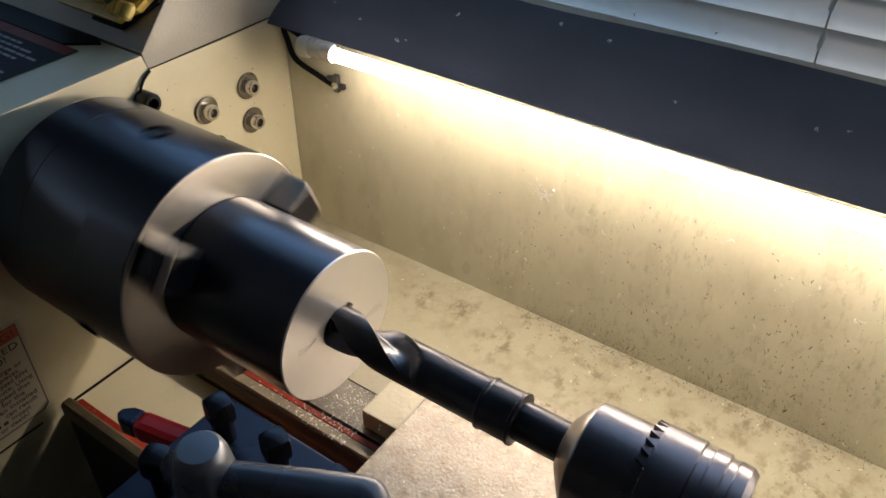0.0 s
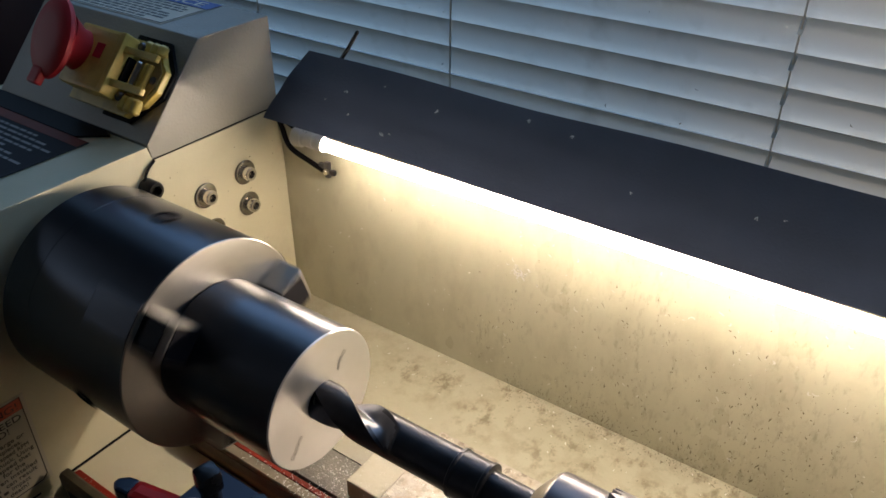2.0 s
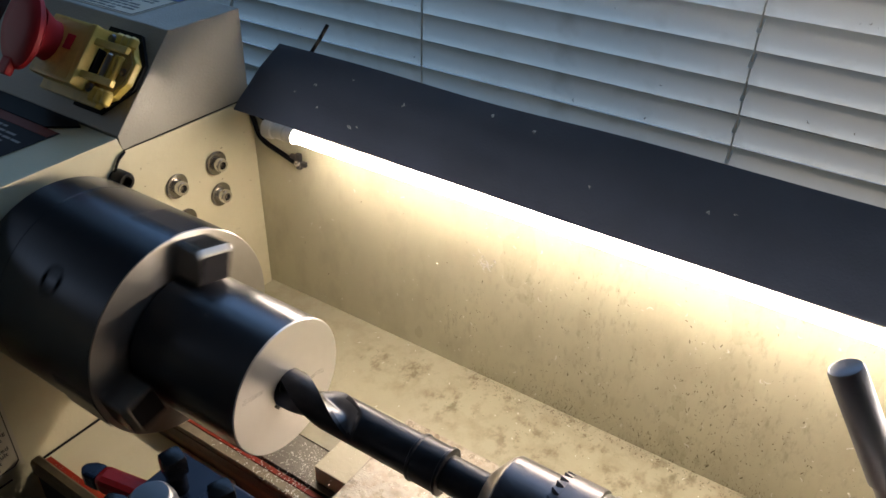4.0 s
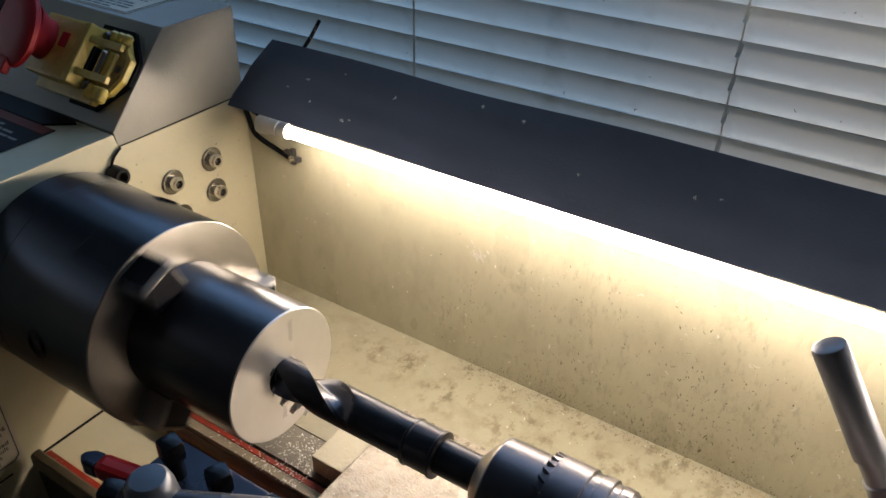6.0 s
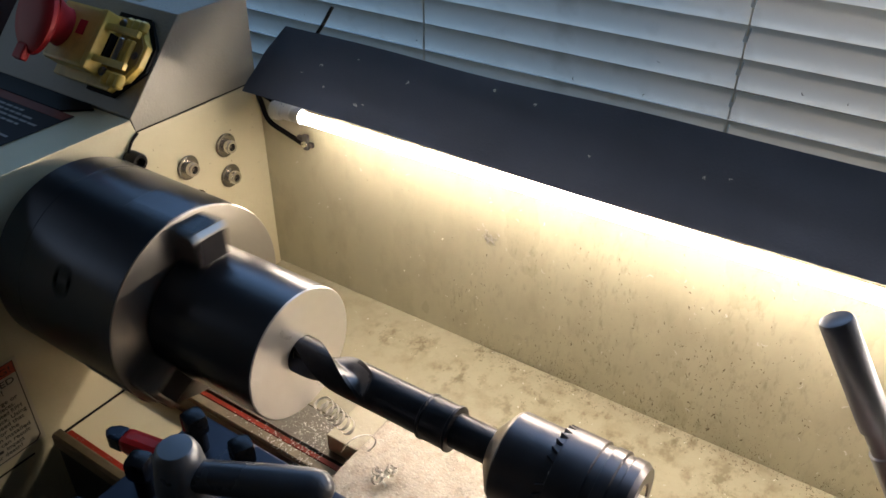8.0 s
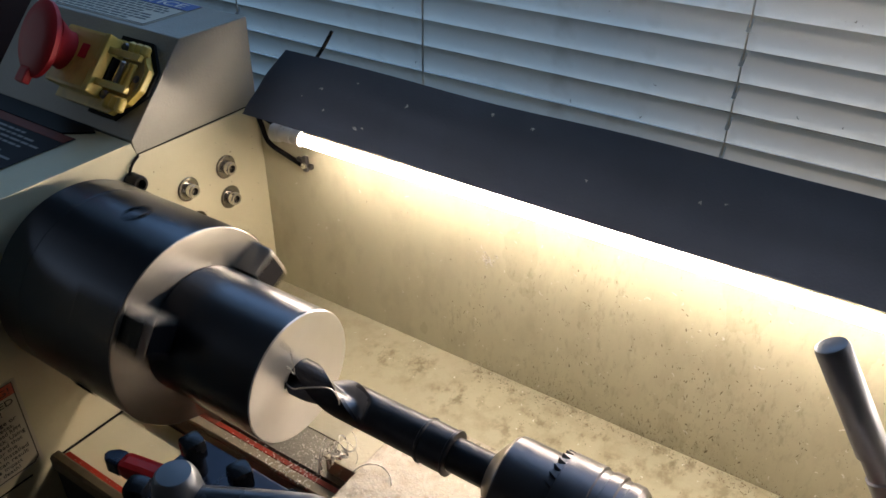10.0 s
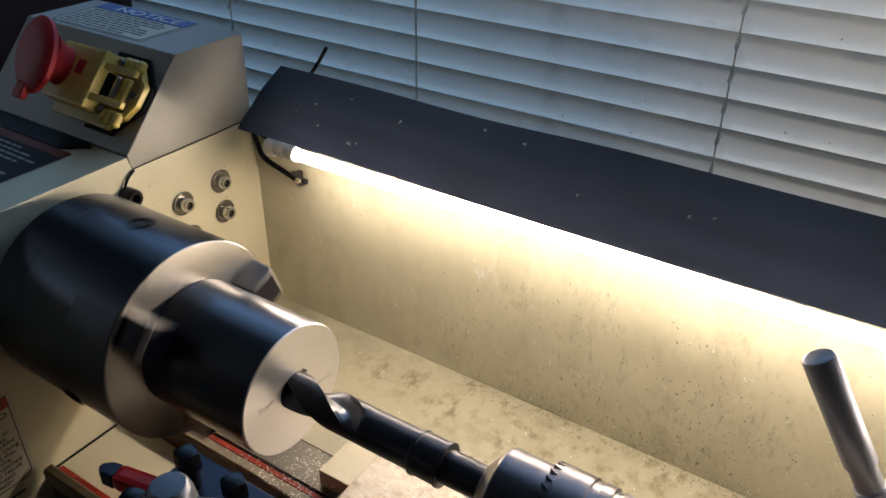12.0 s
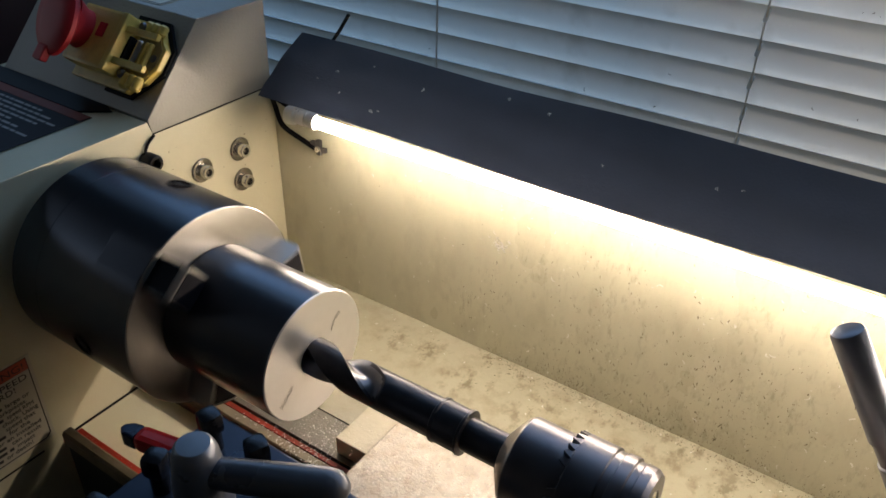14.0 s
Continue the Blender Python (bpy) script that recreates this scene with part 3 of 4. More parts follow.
def drill_chuck():
    c = thing("drill_chuck", "polished keyed drill chuck holding the drill", "drill chuck")
    part("nose", lathe([(0.161, 0.0), (0.161, 0.0095), (0.1620, 0.0110), (0.1660, 0.0170), (0.1672, 0.0178), (0.1672, 0.0)], 64), NOSE_STEEL, c, "satin bevelled nose", smooth=30)
    part("sleeve", lathe([(0.1672, 0.0), (0.1672, 0.0178), (0.1677, 0.0181), (0.188, 0.0181), (0.188, 0.0)], 96), GUNMETAL, c, smooth=30)
    ring = part("ring", lathe([(0.1880, 0.0), (0.1880, 0.0201), (0.1886, 0.0206), (0.2003, 0.0206), (0.2008, 0.0197), (0.2036, 0.0197), (0.2040, 0.0203), (0.2082, 0.0203), (0.2087, 0.0193), (0.2110, 0.0193),
                        (0.2114, 0.0197), (0.2150, 0.0195), (0.2170, 0.0180), (0.2170, 0.0125), (0.2160, 0.0115), (0.2160, 0.0)], 96), GUNMETAL, c, "grooved geared ring", smooth=25)
    bm = bmesh.new()
    n = 34
    for k in range(n):
        a0, a1, a2 = (2 * math.pi * (k + f) / n for f in (0.08, 0.5, 0.92))
        p = []
        for rr in (0.0172, 0.0206):
            p.append([bm.verts.new((x, rr * math.cos(a), rr * math.sin(a))) for x, a in ((0.1884, a0), (0.1850, a1), (0.1884, a2))])
        bm.faces.new(p[0])
        bm.faces.new(p[1])
        for i in range(3):
            j = (i + 1) % 3
            bm.faces.new((p[0][i], p[0][j], p[1][j], p[1][i]))
    part("gear_teeth", bm, GUNMETAL, ring)
    part("end_disc", lathe([(0.2158, 0.0), (0.2158, 0.0120), (0.2166, 0.0116), (0.2168, 0.0)], 48), BRIGHT, c, "bright end disc", smooth=30)
    part("arbor", lathe([(0.2140, 0.0), (0.2140, 0.0080), (0.262, 0.0085), (0.262, 0.0)], 40), GROUND_STEEL, c, smooth=30)


drill_chuck()


def tailstock():
    t = thing("tailstock", "lathe tailstock with a dark clamp lever", "tailstock")
    part("quill", lathe([(0.262, 0.0), (0.262, 0.0140), (0.263, 0.0150), (0.475, 0.0150), (0.475, 0.0)], 48), GROUND_STEEL, t, smooth=30)
    part("body", prism([(-0.045, ZB), (0.06, ZB), (0.045, -0.045), (0.032, 0.0), (0.022, 0.026), (0.0, 0.033), (-0.022, 0.026), (-0.032, 0.0), (-0.035, -0.05)], "x", 0.47, 0.60, 0.002), CREAM, t)
    p, q = Vector((0.2541, 0.068, 0.0602)), Vector((0.2789, 0.068, 0.0207))
    w = (q - p).normalized()
    L = 0.105
    bm = lathe([(0, 0), (0, 0.0046), (0.0005, 0.0055), (0.0016, 0.0060), (0.046, 0.0061), (0.0466, 0.0052), (0.0565, 0.0052), (0.0570, 0.0060), (L, 0.0060), (L, 0)], 40, along(p, p + w))
    part("clamp_lever", bm, LEVER, t, "dark steel clamp lever", smooth=30)
    e = p + w * L
    part("lever_boss", rod(e, (0.49, 0.035, -0.06), 0.006), BLACK_STEEL, t)


tailstock()


# ---------- carriage and tool post ----------
def carriage():
    c = thing("carriage", "lathe carriage with oily worn top plate", "carriage")
    zt = -0.080
    part("saddle_wing", box(0.049, 0.0704, 0.0238, 0.0745, ZB + 0.0003, zt, 0.0007), WING, c, "stained cream painted saddle wing")
    part("saddle", box(0.0706, 0.20, -0.060, 0.0745, ZB + 0.0005, zt - 0.0002), BED_DARK, c)
    part("top_plate", box(0.0705, 0.205, -0.10, 0.076, zt, zt + 0.0025, 0.0008), SADDLE, c, "brown oily top plate")
    part("cross_slide", box(0.070, 0.135, -0.12, -0.035, zt + 0.0025, -0.055, 0.002), BED_DARK, c)
    part("compound_slide", box(0.054, 0.131, -0.126, -0.048, -0.055, -0.032, 0.002), BED_DARK, c)


carriage()


def square_bolt(parent, x, y, z0, z1, w, turn):
    m = pose(x, y, 0, 0, 0, turn)
    bm = lathe([(z0 - 0.004, 0), (z0 - 0.004, w * 0.42), (z1 - 0.0095, w * 0.42), (z1 - 0.0095, 0)], 20, m @ pose(0, 0, 0, 0, -90, 0))
    add_box(bm, -w / 2, w / 2, -w / 2, w / 2, z1 - 0.0095, z1, 0.0024, m)
    part("clamp_bolt", bm, BLACK_STEEL, parent, "black square-headed clamp bolt", smooth=50)


TPX, TPY, TPZ = 0.0925, -0.0870, 0.001


def toolpost():
    t = thing("tool_post", "dark four-way tool post, tinted by window light, with clamp handle", "tool post")
    h = 0.0375
    x0, y0 = TPX, TPY
    bm = box(x0 - h, x0 + h, y0 - h, y0 + h, TPZ - 0.011, TPZ, 0.0008)
    add_box(bm, x0 - h, x0 + h, y0 - h, y0 + h, TPZ - 0.033, TPZ - 0.023, 0.0008)
    add_box(bm, x0 - h + 0.010, x0 + h - 0.010, y0 - h + 0.010, y0 + h - 0.010, TPZ - 0.0235, TPZ - 0.0105)
    part("block", bm, TOOLPOST, t)
    for dx in (-0.0245, 0.0, 0.0245):
        for dy in (-0.0245, 0.0, 0.0245):
            if dx or dy:
                square_bolt(t, x0 + dx, y0 + dy, TPZ, 0.019, 0.0085, random.uniform(-30, 30))
    part("hub", lathe([(0, 0), (0, 0.0105), (0.008, 0.0102), (0.024, 0.0090), (0.034, 0.0076), (0.0370, 0.0066), (0.0382, 0.0055), (0.0385, 0)], 40, pose(x0, y0, TPZ, 0, -90, 0)), HUB, t, "round grey handle hub", smooth=30)
    p, q = Vector((x0 + 0.001, y0, 0.0270)), Vector((0.1405, -0.0690, 0.0330))
    L = (q - p).length
    part("handle", lathe([(0, 0), (0, 0.0052), (L * 0.25, 0.0056), (L * 0.7, 0.0062), (L * 0.88, 0.0062), (L * 0.955, 0.0055), (L * 0.99, 0.0040), (L + 0.0008, 0.0022), (L + 0.0014, 0)], 32, along(p, q)), HANDLE, t, "dark round clamp handle", smooth=60)


toolpost()


def turning_tool():
    t = thing("turning_tool", "red painted brazed turning tool in the tool post", "cutting tool")
    m = pose(0.0262, -0.0738, -0.0095, 0, 0, 11.5)
    bm = box(0.0080, 0.040, -0.0042, 0.0042, -0.0010, 0.0072, 0.0026, m)
    part("shank", bm, TOOL_RED, t)
    bm = prism([(0.0085, -0.0038), (0.0085, 0.0038), (0.0040, 0.0036), (0.0004, 0.0014), (0.0, -0.0010), (0.0022, -0.0034)], "z", -0.0006, 0.0068, 0.0012)
    bm.transform(m)
    part("tip", bm, TOOLPOST, t, "grey carbide tip")


turning_tool()


# ---------- lamp under its shade ----------
def lamp():
    l = thing("strip_lamp", "glowing tube lamp under a black shade", "lamp")
    # half-round diffuser facing the work; housing added behind to cut light on the wall
    aim, r = math.atan2(-0.35, -1.0), 0.0035
    arc = [(r * math.cos(aim + radians(w)), r * math.sin(aim + radians(w))) for w in range(-105, 106, 7)]
    back = [(r * math.cos(aim + radians(w)), r * math.sin(aim + radians(w))) for w in range(107, 254, 7)]
    tube = prism([(0.1222 + u, 0.0404 + v) for u, v in arc], "x", -0.0412, 0.500)
    part("tube", tube, TUBE_M, l, "glowing warm white diffuser", smooth=30)
    part("housing", prism([(0.1225 + u, 0.0404 + v) for u, v in back], "x", -0.0412, 0.500), WHITE, l, "pale housing added to keep tube light off the wall", smooth=30)
    part("end_cap", lathe([(0, 0), (0, 0.0040), (0.001, 0.0047), (0.006, 0.0047), (0.0062, 0.0040), (0.0085, 0.0040), (0.0087, 0.0046), (0.013, 0.0046), (0.013, 0)], 24, pose(-0.0542, 0.1222, 0.0404)), WHITE, l, "pale plastic end cap", smooth=30)
    n, m = 14, 60
    bm = bmesh.new()
    rows = []
    for i in range(m + 1):
        x = 1.05 * i / m
        row = []
        for k in range(n + 1):
            u = k / n
            y = 0.0995 + (0.1345 - 0.0995) * u
            z = 0.0590 + (0.0870 - 0.0590) * u + 0.0022 * math.sin(math.pi * u)
            xl = -0.0632 + 0.0042 * u
            wob = 0.0006 * math.sin(x * 23 + k) * (1 - u) + 0.0011 * u ** 3 * math.sin(x * 31 + 0.6) * math.exp(-((x - 0.14) / 0.10) ** 2)
            row.append(bm.verts.new((xl + x, y, z + wob)))
        rows.append(row)
    for a, b in zip(rows, rows[1:]):
        for k in range(n):
            bm.faces.new((a[k], b[k], b[k + 1], a[k + 1]))
    bmesh.ops.solidify(bm, geom=list(bm.faces), thickness=0.0012)
    part("shade", bm, SHADE, l, "black vinyl shade with stuck chips", smooth=40)
    for x in (-0.054, 0.45, 0.93):
        part("bracket", prism([(0.1258, 0.0375), (0.1408, 0.0375), (0.1408, 0.0800), (0.1345, 0.0800), (0.1345, 0.0490), (0.1258, 0.0465)], "x", x - 0.004, x + 0.004), WHITE, l, "pale lamp bracket")
    part("tie_tail", sweep([(-0.050, 0.146, 0.077), (-0.043, 0.149, 0.088), (-0.037, 0.150, 0.0975)], 0.0011, 6), RUBBER, l, "black cable tie tail")
    part("cable", sweep(curve_points([(-0.056, 0.124, 0.041), (-0.078, 0.128, 0.044), (-0.088, 0.134, 0.040), (-0.0915, 0.139, 0.031), (-0.086, 0.1385, 0.0205), (-0.070, 0.139, 0.0145), (-0.0572, 0.1395, 0.0105)]), 0.0016, 8), RUBBER, l, "thin black lamp cable")
    part("clip_screw", lathe([(0, 0), (0, 0.0022), (0.0012, 0.0018), (0.0015, 0)], 20, pose(-0.0575, 0.1384, 0.0120, 0, 0, -90)), BRIGHT, l, "bright clip screw", smooth=40)
    clip = part("cable_clip", box(-0.0592, -0.0556, 0.1385, 0.1414, 0.0075, 0.0180, 0.0008), GUNMETAL, l)
    for x0, x1, z0, z1 in ((-0.0640, -0.0594, 0.0128, 0.0160), (-0.0554, -0.0518, 0.0100, 0.0132)):
        part("clip_ear", box(x0, x1, 0.1388, 0.1414, z0, z1, 0.0006), GUNMETAL, clip)
    part("lamp_socket", lathe([(0, 0), (0, 0.0050), (0.0012, 0.0056), (0.0060, 0.0056), (0.0066, 0.0046), (0.0090, 0.0046), (0.0090, 0)], 24, pose(-0.0662, 0.1235, 0.0385, 0, 0, 12)), WHITE, l, "pale plastic lamp socket", smooth=30)


lamp()


# ---------- switch and labels on the headstock ----------
SLOPE = Matrix(((1, 0, 0, XH), (0, 0.685, -0.7286, 0.0482), (0, 0.7286, 0.685, 0.0535), (0, 0, 0, 1)))


def lettering(name, text, size, material, parent, m, width=None):
    cu = bpy.data.curves.new(name, "FONT")
    cu.body, cu.size, cu.extrude = text, size, 0.00012
    tmp = bpy.data.objects.new(name, cu)
    scene.collection.objects.link(tmp)
    bpy.context.view_layer.update()
    me = bpy.data.meshes.new_from_object(tmp.evaluated_get(bpy.context.evaluated_depsgraph_get()))
    bpy.data.objects.remove(tmp)
    xs = [v.co.x for v in me.vertices]
    k = width / (max(xs) - min(xs)) if width else 1
    for v in me.vertices:
        v.co = m @ Vector(((v.co.x - min(xs)) * k, v.co.y, v.co.z))
    me.materials.clear()
    me.materials.append(material)
    ob = new(name, me)
    ob.parent = parent
    return ob


def switch():
    s = thing("safety_switch", "yellow magnetic switch with red stop paddle", "switch")
    outline = [(-0.040, 0.0072), (-0.018, 0.0072), (-0.0015, 0.0255), (-0.0015, 0.040), (-0.014, 0.0545), (-0.040, 0.0545)]
    bm = prism(outline, "z", 0.0, 0.0022)
    bm.transform(SLOPE)
    part("gasket", bm, RUBBER, s, "black rubber gasket")
    plate = [(-0.066, 0.0092), (-0.0178, 0.0092), (-0.0140, 0.0150), (-0.0080, 0.0175), (-0.0030, 0.0265), (-0.0030, 0.0385), (-0.0085, 0.0420), (-0.0135, 0.0505), (-0.066, 0.0515)]
    bm = prism(plate, "z", 0.0022, 0.0065, 0.0008)
    bm.transform(SLOPE)
    part("base_plate", bm, YELLOW, s)
    # rounded ridges on both sides of the recess
    for x in (-0.0215, -0.0160, -0.0108):
        for v0, v1 in ((0.0112, 0.0196), (0.0442, 0.0508)):
            bm = rod((x, v0, 0.0072), (x, v1, 0.0072), 0.0027, 16, 0.0012)
            bm.transform(SLOPE)
            part("ridge", bm, YELLOW, s, smooth=40)
    bm = box(-0.064, -0.0300, 0.0145, 0.0490, 0.006, 0.0185, 0.002)
    bm.transform(SLOPE)
    part("front_block", bm, YELLOW, s)
    for v in (0.0225, 0.0410):
        bm = box(-0.0265, -0.0010, v - 0.0019, v + 0.0019, 0.0140, 0.0168, 0.0006)
        bm.transform(SLOPE)
        part("guard_arm", bm, YELLOW, s)
    bm = box(-0.0302, -0.0258, 0.0148, 0.0488, 0.0100, 0.0195, 0.0010)
    bm.transform(SLOPE)
    part("guard_frame", bm, YELLOW, s)
    # darker brown floor between the ridges, then a black block at its left
    bm = prism([(-0.0250, 0.0200), (-0.0095, 0.0200), (-0.0050, 0.0280), (-0.0050, 0.0370), (-0.0105, 0.0437), (-0.0250, 0.0437)], "z", 0.0064, 0.0070)
    bm.transform(SLOPE)
    part("recess_floor", bm, RECESS, s, "brown recess floor")
    bm = box(-0.0262, -0.0240, 0.0250, 0.0385, 0.0063, 0.0130)
    bm.transform(SLOPE)
    part("recess", bm, RUBBER, s)
    bm = rod((-0.0205, 0.0248, 0.0085), (-0.0205, 0.0388, 0.0085), 0.0026, 24, 0.0010)
    bm.transform(SLOPE)
    part("start_button", bm, BRIGHT, s, "shiny rounded start button", smooth=40)
    for x in (-0.0160, -0.0128):
        bm = rod((x, 0.0245, 0.0078), (x, 0.0390, 0.0078), 0.0016, 14, 0.0006)
        bm.transform(SLOPE)
        part("rib", bm, YELLOW, s, smooth=40)
    for v in (0.0178, 0.0462):
        bm = lathe([(0, 0), (0, 0.0026), (0.0022, 0.0026), (0.0032, 0.0017), (0.0034, 0)], 20, SLOPE @ pose(-0.0235, v, 0.0080, 0, -90, 0))
        part("side_screw", bm, GUNMETAL, s, "dark shiny side screw", smooth=40)
    for x, v in ((-0.0085, 0.0315),):
        bm = lathe([(0, 0), (0, 0.0022), (0.0010, 0.0022), (0.0014, 0.0012), (0.0014, 0)], 20, SLOPE @ pose(x, v, 0.0064, 0, -90, 0))
        part("screw", bm, GUNMETAL, s, smooth=40)
    bm = box(-0.0445, -0.0385, 0.0318, 0.0400, 0.0183, 0.0192, 0.0003)
    bm.transform(SLOPE)
    part("indicator", bm, REDP, s, "small red indicator window")
    m = SLOPE @ pose(-0.0585, 0.0320, 0.0330, 8, -4, 14) @ Matrix.Diagonal((0.78, 1.06, 1.0, 1)) @ pose(0, 0, 0, 0, -90, 0)
    paddle = part("stop_paddle", lathe([(-0.003, 0), (-0.003, 0.0180), (-0.001, 0.0205), (0.0015, 0.0205), (0.0032, 0.0180), (0.0040, 0.010), (0.0042, 0)], 48, m), REDP, s, "red stop paddle", smooth=40)
    bm = box(-0.0625, -0.0540, 0.0060, 0.0155, 0.0300, 0.0345, 0.0015)
    bm.transform(SLOPE)
    part("paddle_tab", bm, REDP, paddle)
    m = SLOPE @ pose(-0.0560, 0.0330, 0.0180, 0, -90, 0)
    part("stop_neck", lathe([(0, 0), (0, 0.0100), (0.004, 0.0096), (0.0125, 0.0125), (0.0125, 0)], 32, m @ Matrix.Diagonal((1, 1.15, 0.85, 1))), REDP, paddle, smooth=40)


switch()


def bars(name, parent, m, x0, x1, ys, h, material, ragged=0.25):
    """Rows of plain bars for writing too small to read, broken into words."""
    for y in ys:
        x, end = x0, x1 - random.uniform(0, ragged) * (x1 - x0)
        bm = bmesh.new()
        while x < end - h:
            w = min(random.uniform(2.0, 6.0) * h, end - x)
            add_box(bm, x, x + w, y, y + h, 0.0, 0.00012)
            x += w + 0.8 * h
        bm.transform(m)
        part(name, bm, material, parent)


def labels():
    # notice on top of the cover
    l = thing("notice_label", "white notice label with a blue header", "label")
    z = 0.0986
    m = pose(0, 0, z)
    part("paper", box(-0.214, -0.130, 0.0945, 0.1385, z, z + 0.0003), PAPER, l)
    head = part("header", box(-0.214, -0.130, 0.1275, 0.1385, z + 0.0003, z + 0.0005), INK_BLUE, l, "blue header")
    lettering("header_word", "NOTICE", 0.0105, WHITE, head, pose(-0.196, 0.1290, z + 0.0006), 0.058)
    for x0, x1, y0, y1 in ((-0.213, -0.131, 0.0955, 0.0960), (-0.213, -0.131, 0.1267, 0.1272), (-0.213, -0.2125, 0.0955, 0.1272), (-0.1315, -0.131, 0.0955, 0.1272)):
        part("border", box(x0, x1, y0, y1, z + 0.0003, z + 0.0005), INK, l)
    bars("text_line", l, pose(0, 0, z + 0.0003), -0.210, -0.134, [0.0980 + 0.0036 * i for i in range(8)], 0.0017, INK)
    # label on the shelf of the casing
    l = thing("control_label", "black control panel label with an orange strip", "label")
    z = 0.0527
    part("paper", box(-0.25, -0.123, -0.030, 0.0335, z, z + 0.0003), DARK_LABEL, l)
    part("black_panel", prism([(-0.25, 0.0335), (-0.135, 0.0335), (-0.121, 0.0445), (-0.128, 0.0475), (-0.25, 0.0478)], "z", z, z + 0.0010), GLOSS_BLACK, l, "glossy black panel")
    part("orange_strip", box(-0.25, -0.124, 0.0265, 0.0333, z + 0.0003, z + 0.0005), STRIP, l, "dull orange warning strip")
    bars("text_line", l, pose(0, 0, z + 0.0003), -0.245, -0.128, [-0.026 + 0.0040 * i for i in range(13)], 0.0016, PALE_INK)
    # speed warning on the headstock's face
    l = thing("warning_label", "white warning label with red header on headstock", "label")
    m = Matrix(((0, 0, 1, XH + 0.0002), (1, 0, 0, 0), (0, 1, 0, 0), (0, 0, 0, 1)))
    x = XH + 0.0002
    part("paper", box(x, x + 0.0003, -0.112, -0.0495, -0.1015, -0.0425), PAPER, l)
    part("header", box(x + 0.0003, x + 0.0005, -0.110, -0.0515, -0.0510, -0.0440), INK_RED, l, "red header")
    for y0, y1, z0, z1 in ((-0.1105, -0.0545, -0.1002, -0.0997), (-0.0520, -0.0515, -0.0975, -0.0440), (-0.1105, -0.0515, -0.0440, -0.0436)):
        part("border", box(x + 0.0003, x + 0.0005, y0, y1, z0, z1), INK, l)
    part("border", prism([(-0.0545, -0.1002), (-0.0515, -0.0975), (-0.0520, -0.0972), (-0.0549, -0.0997)], "x", x + 0.0003, x + 0.0005), INK, l)
    t = 0.0004
    lettering("header_word", "WARNING!", 0.0058, MAROON, l, m @ pose(-0.0905, -0.0497, t), 0.0365)
    lettering("text_line", "SPINDLE SPEED", 0.0052, INK, l, m @ pose(-0.0985, -0.0563, t), 0.0445)
    lettering("text_line", "HAZARD!", 0.0052, INK, l, m @ pose(-0.0860, -0.0608, t), 0.0245)
    words = (("large or", -0.0555), ("workpieces.", -0.0580), ("speed RPM", -0.0550), ("chuck. Using", -0.0535), ("speed that", -0.0560), ("for the", -0.0600), ("or an installed", -0.0545), ("can result", -0.0555), ("impact", -0.0600), ("or death!", -0.0620))
    for i, (wd, right) in enumerate(words):
        zz = -0.0665 - 0.00345 * i
        w = 0.00165 * len(wd)
        lettering("text_line", wd, 0.0036, INK, l, m @ pose(right - w, zz, t), w)
        bars("text_line", l, m @ pose(0, 0, t - 0.00005), -0.1075, right - w - 0.002, [zz], 0.0018, INK, 0.0)


labels()


# ---------- chips, specks and swarf ----------
def flake(bm, p, n, size, rnd):
    """A small bent flake of metal lying on a surface with normal n."""
    n = Vector(n)
    u = n.orthogonal().normalized()
    u.rotate(Matrix.Rotation(rnd.uniform(0, 6.28), 3, n))
    w = n.cross(u)
    L, W, h = size * rnd.uniform(0.7, 1.8), size * rnd.uniform(0.25, 0.5), size * rnd.uniform(0.1, 0.35)
    p = Vector(p)
    rows = []
    for k in range(4):
        c = p + u * (L * (k / 3 - 0.5)) + n * (h * math.sin(math.pi * k / 3) + 0.00005) + w * (W * 0.8 * math.sin(k * 1.1))
        rows.append((bm.verts.new(c + w * W / 2), bm.verts.new(c - w * W / 2 + n * h * 0.3)))
    for a, b in zip(rows, rows[1:]):
        bm.faces.new((a[0], a[1], b[1], b[0]))


